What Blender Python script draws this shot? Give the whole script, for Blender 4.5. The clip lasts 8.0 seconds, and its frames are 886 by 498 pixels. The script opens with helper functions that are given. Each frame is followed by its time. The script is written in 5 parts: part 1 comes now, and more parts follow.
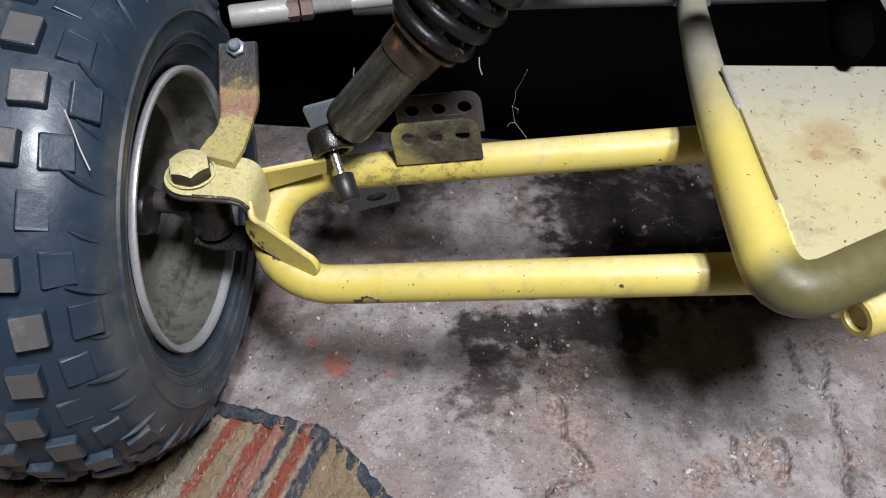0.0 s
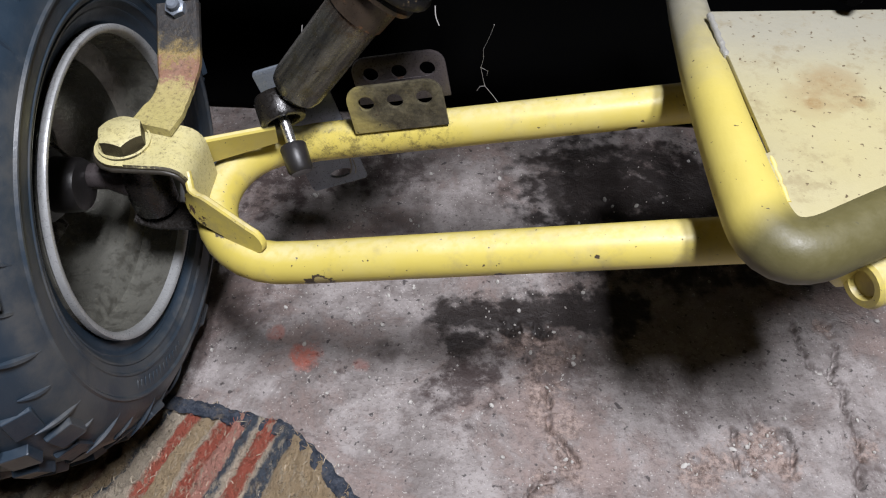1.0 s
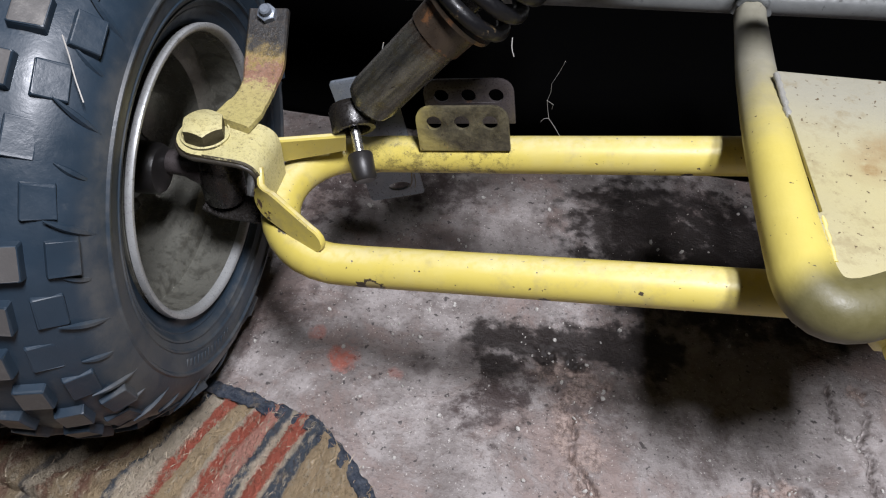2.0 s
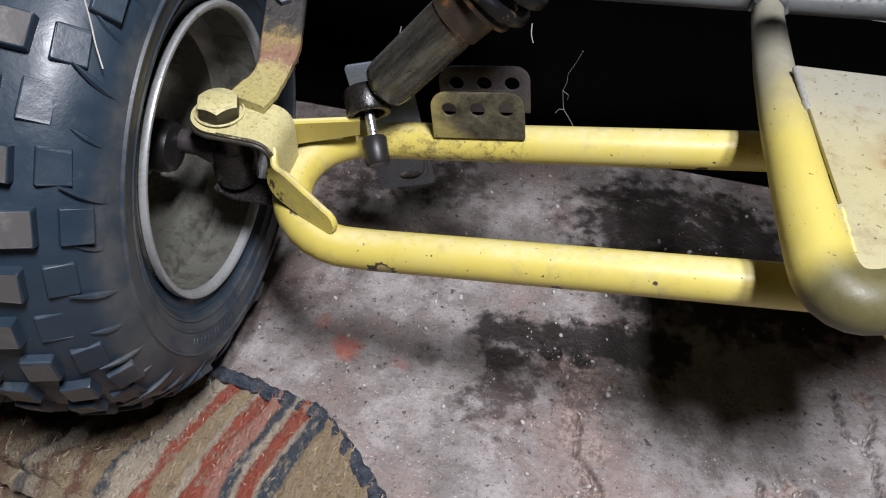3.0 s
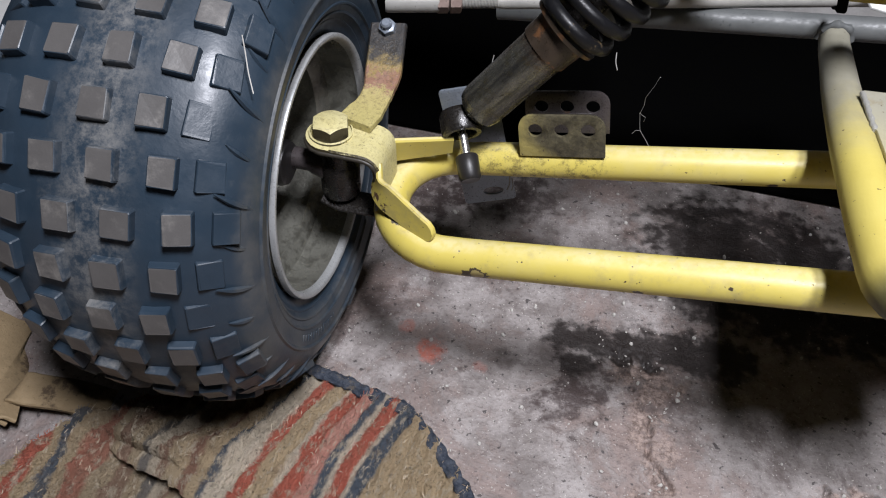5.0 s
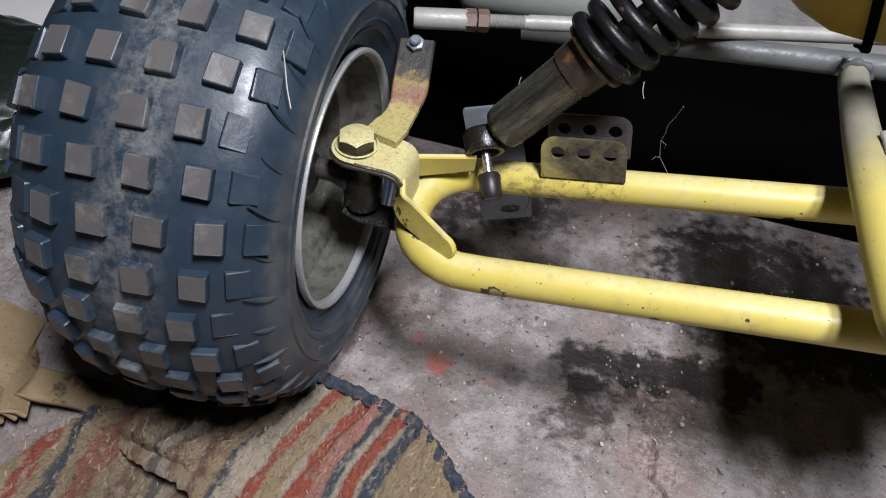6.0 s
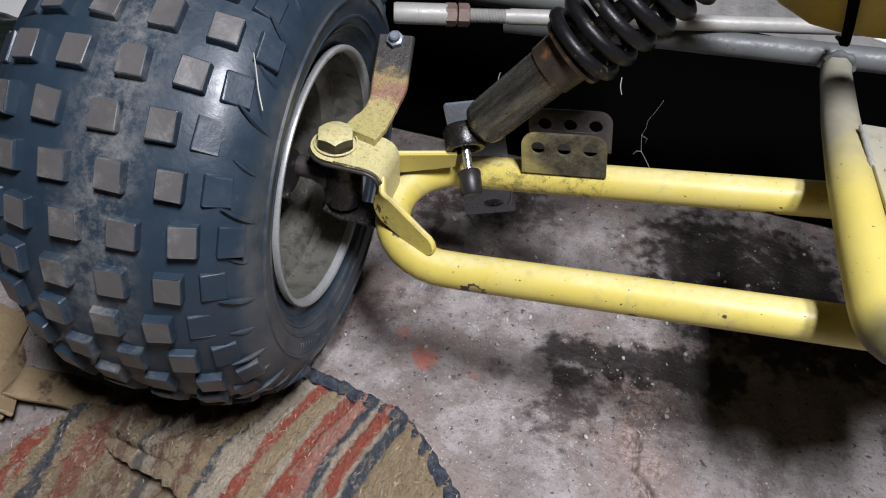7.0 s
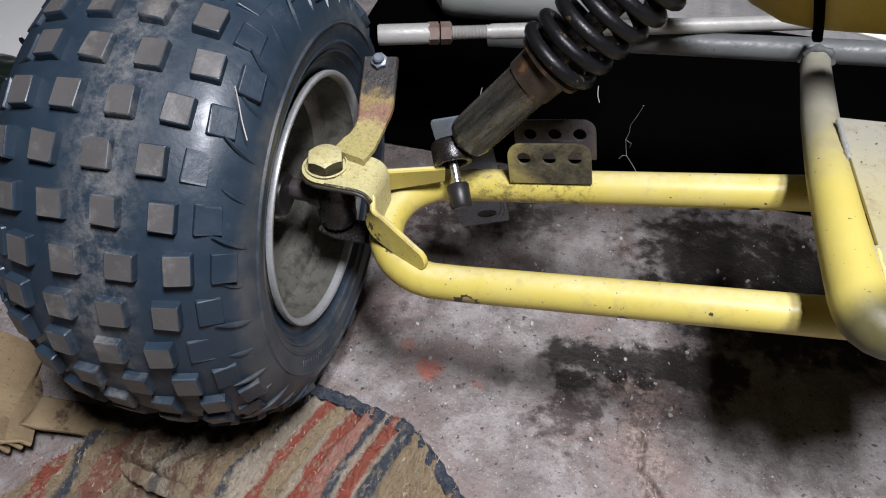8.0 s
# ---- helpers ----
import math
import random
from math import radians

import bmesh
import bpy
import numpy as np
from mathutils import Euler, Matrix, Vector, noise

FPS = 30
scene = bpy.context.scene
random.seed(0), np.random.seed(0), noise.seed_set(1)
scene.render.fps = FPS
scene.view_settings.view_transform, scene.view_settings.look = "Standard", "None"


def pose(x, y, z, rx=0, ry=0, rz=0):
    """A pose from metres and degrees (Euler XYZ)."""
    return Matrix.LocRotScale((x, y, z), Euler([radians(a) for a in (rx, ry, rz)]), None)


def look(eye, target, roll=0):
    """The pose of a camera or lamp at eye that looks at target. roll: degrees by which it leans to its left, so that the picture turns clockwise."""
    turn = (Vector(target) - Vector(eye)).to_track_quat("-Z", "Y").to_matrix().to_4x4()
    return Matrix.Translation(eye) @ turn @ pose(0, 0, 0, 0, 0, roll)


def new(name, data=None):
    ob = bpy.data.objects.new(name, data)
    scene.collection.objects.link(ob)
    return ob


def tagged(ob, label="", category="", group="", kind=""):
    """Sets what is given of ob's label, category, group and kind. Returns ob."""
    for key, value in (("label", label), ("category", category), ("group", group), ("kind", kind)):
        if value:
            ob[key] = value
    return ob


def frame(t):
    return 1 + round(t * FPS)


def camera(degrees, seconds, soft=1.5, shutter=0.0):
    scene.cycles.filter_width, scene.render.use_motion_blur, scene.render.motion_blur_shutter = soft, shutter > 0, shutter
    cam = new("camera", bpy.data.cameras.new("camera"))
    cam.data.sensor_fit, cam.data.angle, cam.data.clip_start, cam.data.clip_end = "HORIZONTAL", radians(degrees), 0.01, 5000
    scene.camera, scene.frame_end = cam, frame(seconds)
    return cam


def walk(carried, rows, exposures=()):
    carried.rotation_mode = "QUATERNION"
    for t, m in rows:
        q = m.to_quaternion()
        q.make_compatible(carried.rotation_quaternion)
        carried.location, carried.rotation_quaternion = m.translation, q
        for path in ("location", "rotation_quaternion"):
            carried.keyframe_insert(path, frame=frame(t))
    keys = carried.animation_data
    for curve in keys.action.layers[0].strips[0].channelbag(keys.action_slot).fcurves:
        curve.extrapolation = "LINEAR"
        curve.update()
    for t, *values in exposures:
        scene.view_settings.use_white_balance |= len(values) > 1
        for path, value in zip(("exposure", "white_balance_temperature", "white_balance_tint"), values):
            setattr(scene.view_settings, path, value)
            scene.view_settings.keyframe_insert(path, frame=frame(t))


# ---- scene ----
cam = camera(60.7, 8.0, 1.1)
PATH = [
    (0, (0.0865, 0.1390, 0.6127), (0.0454, 1.2341, -0.7499), 2.2),
    (0.2, (0.0950, 0.1350, 0.5860), (0.0080, 1.4400, -0.9270), 1.2),
    (0.5, (0.1145, 0.1573, 0.5585), (0.0332, 1.2542, -0.7997), -0.3),
    (1, (0.1197, 0.1573, 0.5620), (0.0498, 1.2559, -0.7953), 0.1),
    (1.5, (0.1259, 0.1564, 0.5611), (0.0638, 1.2717, -0.7840), 1.6),
    (1.8, (0.1210, 0.1380, 0.5590), (0.0060, 1.4450, -0.9510), 4.1),
    (2, (0.1119, 0.1407, 0.5733), (-0.0463, 1.2725, -0.7499), 3.6),
    (2.2, (0.1058, 0.1416, 0.5716), (-0.0341, 1.2909, -0.7377), 3.9),
    (3.3, (0.1040, 0.1285, 0.5602), (-0.0612, 1.2699, -0.7525), 5.9),
    (3.5, (0.1014, 0.1285, 0.5664), (-0.0900, 1.2926, -0.7237), 5.1),
    (4, (0.1031, 0.1180, 0.5664), (-0.0778, 1.2612, -0.7429), 4.7),
    (4.5, (0.0900, 0.1110, 0.5943), (-0.1634, 1.2848, -0.6765), 1.7),
    (4.7, (0.0920, 0.0910, 0.5940), (-0.2520, 1.4050, -0.8730), 0.9),
    (5, (0.0822, 0.0839, 0.5900), (-0.1870, 1.2402, -0.6931), 2.2),
    (5.2, (0.0752, 0.0795, 0.5917), (-0.2054, 1.2428, -0.6826), 2.9),
    (6.3, (0.0621, 0.0813, 0.6004), (-0.1704, 1.2533, -0.6756), 6.6),
    (6.5, (0.0647, 0.0813, 0.5987), (-0.1538, 1.2489, -0.6835), 7.2),
    (6.8, (0.0730, 0.0810, 0.6040), (-0.2140, 1.4180, -0.8560), 6.0),
    (7, (0.0752, 0.0909, 0.6066), (-0.1757, 1.2350, -0.6913), 4.9),
    (7.5, (0.0638, 0.0813, 0.6101), (-0.2115, 1.2140, -0.6931), 4.6),
    (7.8, (0.0800, 0.0700, 0.6130), (-0.2600, 1.3920, -0.8490), 3.2),
    (8, (0.0961, 0.0891, 0.6197), (-0.2010, 1.2367, -0.6651), 0.2),
]
walk(cam, [(t, look(eye, target, roll)) for t, eye, target, roll in PATH])

# ---------- world, lamp, exposure ----------
world = bpy.data.worlds.new("world")
scene.world = world
world.use_nodes = True
world.node_tree.nodes["Background"].inputs[0].default_value = (0.75, 0.85, 1.0, 1)
world.node_tree.nodes["Background"].inputs[1].default_value = 0.001

LAMPS = ((Vector((0.41, 0.03, 1.50)), 0.34, 21.5), (Vector((0.25, 0.10, 1.50)), 0.30, 18.0))
for place, length, power in LAMPS:
    tube_light = bpy.data.lights.new("tube_light", "AREA")
    tube_light.shape, tube_light.size, tube_light.size_y = "RECTANGLE", 0.09, length
    tube_light.energy, tube_light.color = power, (0.95, 0.955, 1.04)
    new("tube_light", tube_light).location = place
scene.view_settings.exposure = 0.0


# cracks and broken places of the screed
CRACKS = (((0.407, 0.552), (0.405, 0.528), (0.411, 0.506), (0.424, 0.494), (0.433, 0.481), (0.429, 0.463), (0.434, 0.444), (0.431, 0.422), (0.421, 0.391), (0.424, 0.36)), ((0.438, 0.527), (0.430, 0.505), (0.424, 0.494)),
          ((0.169, 0.497), (0.189, 0.459), (0.187, 0.433), (0.203, 0.418), (0.210, 0.403)), ((0.193, 0.391), (0.178, 0.388), (0.168, 0.375)), ((0.377, 0.443), (0.381, 0.430), (0.375, 0.408)), ((0.336, 0.440), (0.333, 0.420), (0.336, 0.404)))
PITS = ((0.433, 0.545, 0.009, 0.004), (0.424, 0.494, 0.007, 0.004), (0.356, 0.423, 0.021, 0.0028), (0.344, 0.410, 0.010, 0.003), (0.372, 0.436, 0.009, 0.003), (0.155, 0.529, 0.010, 0.003), (0.180, 0.522, 0.013, 0.003), (0.212, 0.500, 0.009, 0.003),
        (0.196, 0.478, 0.012, 0.0022), (0.195, 0.410, 0.011, 0.003), (0.178, 0.388, 0.010, 0.004), (0.234, 0.459, 0.005, 0.003), (0.299, 0.409, 0.007, 0.003), (0.020, 0.530, 0.010, 0.002), (-0.060, 0.560, 0.012, 0.002))

# poses that both the paint and the parts follow
WC, WR = Vector((-0.1863, 0.4829, 0.2038)), 0.187
WHEEL = Matrix.Translation(WC) @ Matrix.Rotation(radians(1.76), 4, "Z") @ Matrix.Rotation(radians(-1.63), 4, "Y")
SA, SB = Vector((-0.014, 0.541, 0.228)), Vector((0.047, 0.562, 0.301))
SHOCK = Matrix.Translation(SA) @ (SB - SA).to_track_quat("X", "Z").to_matrix().to_4x4()


# ---------- materials ----------
def nodes_of(name):
    m = bpy.data.materials.new(name)
    m.use_nodes = True
    return m, m.node_tree, m.node_tree.nodes["Principled BSDF"]


class Net:
    """Short hand for a material's node tree."""

    def __init__(self, name):
        self.m, self.t, self.b = nodes_of(name)
        self.flat = self.rag = None
        self.geo = self.t.nodes.new("ShaderNodeNewGeometry").outputs["Position"]
        self.co = self.t.nodes.new("ShaderNodeTexCoord").outputs["Object"]

    def put(self, socket, value):
        if isinstance(value, bpy.types.NodeSocket):
            self.t.links.new(value, socket)
        else:
            socket.default_value = value

    def noise(self, scale, detail=4.0, rough=0.55, co=None, stretch=None, warp=0.0):
        co = co or self.co
        if stretch:
            mp = self.t.nodes.new("ShaderNodeMapping")
            mp.inputs["Scale"].default_value = stretch
            self.t.links.new(co, mp.inputs[0])
            co = mp.outputs[0]
        n = self.t.nodes.new("ShaderNodeTexNoise")
        self.t.links.new(co, n.inputs["Vector"])
        n.inputs["Scale"].default_value, n.inputs["Detail"].default_value = scale, detail
        n.inputs["Roughness"].default_value, n.inputs["Distortion"].default_value = rough, warp
        return n.outputs[0]

    def step(self, value, a, b, lo=0.0, hi=1.0):
        r = self.t.nodes.new("ShaderNodeMapRange")
        r.interpolation_type = "SMOOTHSTEP"
        self.put(r.inputs[0], value)
        for i, x in zip((1, 2, 3, 4), (a, b, lo, hi)):
            r.inputs[i].default_value = x
        return r.outputs[0]

    def math(self, op, a, b=0.0, c=0.0):
        n = self.t.nodes.new("ShaderNodeMath")
        n.operation = op
        for i, x in enumerate((a, b, c)):
            self.put(n.inputs[i], x)
        return n.outputs[0]

    def mix(self, fac, a, b, kind="MIX"):
        n = self.t.nodes.new("ShaderNodeMix")
        n.data_type, n.blend_type = "RGBA", kind
        self.put(n.inputs[0], fac)
        for s, x in ((n.inputs[6], a), (n.inputs[7], b)):
            self.put(s, (*x, 1.0) if isinstance(x, tuple) and len(x) == 3 else x)
        return n.outputs[2]

    def ramp(self, value, stops, kind="LINEAR"):
        n = self.t.nodes.new("ShaderNodeValToRGB")
        n.color_ramp.interpolation = kind
        while len(n.color_ramp.elements) < len(stops):
            n.color_ramp.elements.new(0.5)
        for e, (p, c) in zip(n.color_ramp.elements, stops):
            e.position, e.color = p, (*c, 1.0)
        self.put(n.inputs[0], value)
        return n.outputs[0]

    def axis(self, co, i):
        n = self.t.nodes.new("ShaderNodeSeparateXYZ")
        self.t.links.new(co, n.inputs[0])
        return n.outputs[i]

    def spot(self, x, y, r, ragged=0.5):
        """1 inside a ragged spot on the floor."""
        if self.flat is None:
            self.flat = self.t.nodes.new("ShaderNodeVectorMath")
            self.flat.operation = "MULTIPLY"
            self.t.links.new(self.geo, self.flat.inputs[0])
            self.flat.inputs[1].default_value = (1, 1, 0)
            self.rag = self.math("SUBTRACT", self.noise(60, 5, 0.6, self.geo), 0.5)
        v = self.t.nodes.new("ShaderNodeVectorMath")
        v.operation = "DISTANCE"
        self.t.links.new(self.flat.outputs[0], v.inputs[0])
        v.inputs[1].default_value = (x, y, 0)
        d = v.outputs["Value"]
        w = self.math("MULTIPLY", self.rag, r * ragged * 4)
        return self.step(self.math("ADD", d, w), r * 0.5, r * 1.15, 1.0, 0.0)

    def chip(self, x, y, z, r, ragged=0.6):
        """1 inside a ragged patch round a place."""
        d = self.t.nodes.new("ShaderNodeVectorMath")
        d.operation = "DISTANCE"
        self.t.links.new(self.geo, d.inputs[0])
        d.inputs[1].default_value = (x, y, z)
        w = self.math("MULTIPLY", self.math("SUBTRACT", self.noise(170, 5, 0.65, self.geo), 0.5), r * ragged * 4)
        return self.step(self.math("ADD", d.outputs["Value"], w), r * 0.88, r * 1.05, 1.0, 0.0)

    def along(self, m):
        """Coordinates in the pose m: along its axis first, then across."""
        rows = m.inverted()
        out = self.t.nodes.new("ShaderNodeCombineXYZ")
        for i in range(3):
            d = self.t.nodes.new("ShaderNodeVectorMath")
            d.operation = "DOT_PRODUCT"
            self.t.links.new(self.geo, d.inputs[0])
            d.inputs[1].default_value = rows[i][:3]
            self.put(out.inputs[i], self.math("ADD", d.outputs["Value"], rows[i][3]))
        return out.outputs[0]

    def done(self, colour, rough=0.5, metal=0.0, bump=None, depth=0.001, strength=1.0, spec=None, coat=0.0):
        self.put(self.b.inputs["Base Color"], (*colour, 1.0) if isinstance(colour, tuple) and len(colour) == 3 else colour)
        self.put(self.b.inputs["Roughness"], rough)
        self.put(self.b.inputs["Metallic"], metal)
        if coat:
            self.b.inputs["Coat Weight"].default_value, self.b.inputs["Coat Roughness"].default_value = coat, 0.16
        if spec is not None:
            self.b.inputs["Specular IOR Level"].default_value = spec
        if bump is not None:
            n = self.t.nodes.new("ShaderNodeBump")
            n.inputs["Distance"].default_value, n.inputs["Strength"].default_value = depth, strength
            self.put(n.inputs["Height"], bump)
            self.t.links.new(n.outputs[0], self.b.inputs["Normal"])
        return self.m


def yellow_paint(name, rust=0.70, grime=0.5):
    n = Net(name)
    fine, mid, big = n.noise(900, 3), n.noise(140, 5, 0.65, n.geo), n.noise(16, 4, 0.6, n.geo)
    c = n.mix(big, (0.535, 0.428, 0.074), (0.59, 0.495, 0.125))
    c = n.mix(n.step(n.noise(55, 6, 0.7, n.geo), grime, grime + 0.25, 0, 0.55), c, (0.33, 0.27, 0.13))
    c = n.mix(n.step(n.noise(9, 6, 0.7, n.geo), 0.46, 0.68, 0, 0.32), c, (0.57, 0.51, 0.25))
    specks = n.step(n.noise(330, 2, 0.5, n.geo), 0.70, 0.76)
    c = n.mix(specks, c, (0.09, 0.065, 0.035))
    chips = n.step(n.math("ADD", n.math("MULTIPLY", mid, 0.5), n.math("MULTIPLY", big, 0.5)), rust - 0.02, rust + 0.01)
    c = n.mix(chips, c, (0.10, 0.055, 0.03))
    for x, y, z, q in ((0.026, 0.4345, 0.1795, 0.0095), (0.136, 0.4320, 0.1995, 0.0040), (0.222, 0.5490, 0.2165, 0.0040), (-0.050, 0.4655, 0.1965, 0.0055), (-0.040, 0.4605, 0.1925, 0.0045), (-0.030, 0.4550, 0.1895, 0.0045), (-0.018, 0.4505, 0.1885, 0.0035), (0.19, 0.43, 0.224, 0.0022), (0.085, 0.435, 0.20, 0.002)):
        c = n.mix(n.chip(x, y, z, q), c, (0.06, 0.045, 0.03))
    c = n.mix(n.chip(0.0265, 0.4335, 0.1815, 0.0050, 0.4), c, (0.40, 0.33, 0.13))
    grime = n.math("MULTIPLY", n.math("MAXIMUM", n.chip(0.062, 0.548, 0.196, 0.044, 0.35), n.chip(0.012, 0.548, 0.192, 0.026, 0.35)), n.step(n.noise(130, 8, 0.84, n.geo), 0.46, 0.64, 0, 0.8))
    c = n.mix(grime, c, (0.085, 0.065, 0.028))
    up = n.axis(n.t.nodes.new("ShaderNodeNewGeometry").outputs["Normal"], 2)
    dust = n.math("MULTIPLY", n.step(n.math("ADD", up, n.math("MULTIPLY", n.math("SUBTRACT", n.noise(24, 6, 0.7, n.geo), 0.5), 0.5)), 0.76, 1.05, 0, 0.34), n.step(n.noise(200, 4, 0.6, n.geo), 0.3, 0.6, 0.4, 1.0))
    c = n.mix(n.math("MULTIPLY", dust, n.step(chips, 0, 1, 1, 0.3)), c, (0.74, 0.70, 0.54))
    r = n.math("ADD", n.step(fine, 0.3, 0.7, 0.36, 0.50), n.math("MULTIPLY", chips, 0.35))
    return n.done(c, r, 0.0, n.math("SUBTRACT", n.math("MULTIPLY", n.noise(70, 4, 0.6, n.geo), 0.4), n.math("MULTIPLY", n.math("ADD", chips, specks), 0.4)), 0.0006, 0.6)


def metal_paint(name, a, b, rough=(0.4, 0.65), metal=0.0, rust=0.66, rust_colour=(0.12, 0.05, 0.025), scale=60, depth=0.0005):
    n = Net(name)
    c = n.mix(n.noise(scale, 5, 0.65, n.geo), a, b)
    k = n.step(n.noise(scale * 0.6, 6, 0.7, n.geo), rust, rust + 0.08)
    c = n.mix(k, c, rust_colour)
    g = n.noise(scale * 9, 3, 0.6, n.geo)
    c = n.mix(n.step(g, 0.62, 0.72, 0, 0.6), c, tuple(x * 0.4 for x in a))
    return n.done(c, n.step(g, 0.3, 0.7, *rough), metal, n.noise(scale * 3, 5, 0.7, n.geo), depth, 0.7)


PAINT = yellow_paint("yellow_paint")
PAINT_DIRTY = yellow_paint("yellow_paint_dirty", rust=0.60, grime=0.40)


def yoke_paint(name, sides):
    """Pale yellow paint, rubbed and greasy black along its edges; bolt sides and undersides carry painted shade."""
    n = Net(name)
    big, mid, fine = n.noise(45, 6, 0.7, n.geo), n.noise(210, 8, 0.8, n.geo), n.noise(620, 4, 0.7, n.geo)
    c = n.mix(big, (0.53, 0.46, 0.17), (0.58, 0.54, 0.33))
    c = n.mix(n.step(n.noise(300, 8, 0.85, n.geo), 0.48, 0.68, 0, 0.75), c, (0.18, 0.135, 0.055))
    c = n.mix(n.step(fine, 0.60, 0.70, 0, 0.8), c, (0.07, 0.05, 0.03))
    c = n.mix(n.step(n.noise(75, 8, 0.8, n.geo), 0.58, 0.70, 0, 0.85), c, (0.055, 0.042, 0.025))
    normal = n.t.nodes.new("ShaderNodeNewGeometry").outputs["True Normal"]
    # bolt: shade on the sides, put into the colour; yoke: greasy edges
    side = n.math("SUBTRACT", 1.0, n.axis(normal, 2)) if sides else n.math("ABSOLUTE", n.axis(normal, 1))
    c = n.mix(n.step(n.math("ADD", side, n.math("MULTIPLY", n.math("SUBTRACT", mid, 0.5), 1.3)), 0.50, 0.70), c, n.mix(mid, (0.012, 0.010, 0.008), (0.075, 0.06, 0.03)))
    # faces turned down are coloured black for shade
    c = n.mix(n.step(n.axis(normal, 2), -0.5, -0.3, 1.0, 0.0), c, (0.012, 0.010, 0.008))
    return n.done(c, n.step(fine, 0.3, 0.7, 0.3, 0.5), 0.0, n.math("ADD", mid, n.math("MULTIPLY", fine, 0.4)), 0.0007, 0.8)


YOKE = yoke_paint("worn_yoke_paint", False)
BOLT = yoke_paint("worn_shaded_bolt_paint", True)


def plate_paint():
    n = Net("worn_plate_paint")
    big, mid = n.noise(11, 4, 0.6, n.geo), n.noise(60, 6, 0.7, n.geo)
    c = n.mix(big, (0.35, 0.325, 0.215), (0.40, 0.35, 0.17))
    c = n.mix(n.step(n.math("ADD", n.axis(n.geo, 1), n.math("MULTIPLY", n.math("SUBTRACT", big, 0.5), 0.06)), 0.48, 0.570, 0, 0.75), c, (0.29, 0.287, 0.255))
    for x, y, r, k in ((0.308, 0.500, 0.022, 0.5), (0.338, 0.468, 0.009, 0.7), (0.318, 0.512, 0.016, 0.4), (0.300, 0.490, 0.006, 0.7), (0.325, 0.492, 0.005, 0.7)):
        c = n.mix(n.math("MULTIPLY", n.spot(x, y, r, 0.6), n.step(mid, 0.36, 0.62, 0.15, k)), c, (0.22, 0.125, 0.045))
    c = n.mix(n.step(n.noise(46, 7, 0.75, n.geo), 0.55, 0.68, 0, 0.45), c, (0.23, 0.185, 0.10))
    c = n.mix(n.step(n.noise(260, 3, 0.5, n.geo), 0.66, 0.71), c, (0.10, 0.07, 0.04))
    c = n.mix(n.step(n.noise(110, 5, 0.7, n.geo), 0.64, 0.69, 0, 0.8), c, (0.12, 0.085, 0.045))
    c = n.mix(n.step(n.noise(30, 6, 0.7, n.geo), 0.54, 0.66, 0, 0.35), c, (0.20, 0.15, 0.07))
    return n.done(c, n.step(mid, 0.3, 0.7, 0.34, 0.55), 0.0, n.noise(120, 5, 0.7, n.geo), 0.0005, 0.6)


PLATE = plate_paint()


def dusty_paint():
    """Yellow paint under a coat of grey dust towards the rear, shade painted under the nose."""
    n = Net("dusty_yellow_paint")
    big, mid = n.noise(16, 4, 0.6, n.geo), n.noise(120, 6, 0.7, n.geo)
    c = n.mix(big, (0.49, 0.397, 0.080), (0.54, 0.46, 0.130))
    k = n.math("ADD", n.axis(n.geo, 1), n.math("MULTIPLY", n.math("SUBTRACT", n.noise(22, 5, 0.65, n.geo), 0.5), 0.10))
    c = n.mix(n.step(k, 0.48, 0.60, 0, 0.88), c, n.mix(mid, (0.15, 0.15, 0.138), (0.29, 0.285, 0.26)))
    c = n.mix(n.step(n.noise(330, 2, 0.5, n.geo), 0.71, 0.76), c, (0.09, 0.065, 0.035))
    # shade on the underside of the nose, put into the colour
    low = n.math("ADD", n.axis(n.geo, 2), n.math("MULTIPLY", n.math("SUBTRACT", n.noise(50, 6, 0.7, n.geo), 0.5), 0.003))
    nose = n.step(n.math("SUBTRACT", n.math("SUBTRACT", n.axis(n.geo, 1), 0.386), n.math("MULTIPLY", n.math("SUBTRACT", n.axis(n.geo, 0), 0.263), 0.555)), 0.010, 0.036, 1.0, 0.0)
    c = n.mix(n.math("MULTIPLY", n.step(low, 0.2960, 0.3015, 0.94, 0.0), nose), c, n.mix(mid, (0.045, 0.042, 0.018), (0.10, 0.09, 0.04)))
    return n.done(c, n.step(mid, 0.3, 0.7, 0.42, 0.62), 0.0, n.noise(90, 5, 0.7, n.geo), 0.0005, 0.6)


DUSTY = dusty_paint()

GREY_TUBE = metal_paint("dusty_grey_tube", (0.045, 0.049, 0.050), (0.165, 0.172, 0.168), (0.40, 0.65), 0.0, 0.62, (0.05, 0.05, 0.05), 24)
PALE_ROD = metal_paint("pale_zinc_rod", (0.24, 0.235, 0.22), (0.43, 0.42, 0.39), (0.35, 0.55), 0.1, 0.74)
RUSTY_NUT = metal_paint("rusty_nut", (0.13, 0.085, 0.07), (0.24, 0.18, 0.155), (0.5, 0.7), 0.3, 0.55)
DARK_STEEL = metal_paint("greasy_dark_steel", (0.005, 0.0045, 0.004), (0.022, 0.019, 0.017), (0.18, 0.45), 0.1, 0.66, (0.03, 0.019, 0.012))
LUG_DIRT = metal_paint("caked_lug_dirt", (0.010, 0.009, 0.007), (0.050, 0.042, 0.031), (0.3, 0.6), 0.0, 0.60, (0.05, 0.035, 0.02), 90)
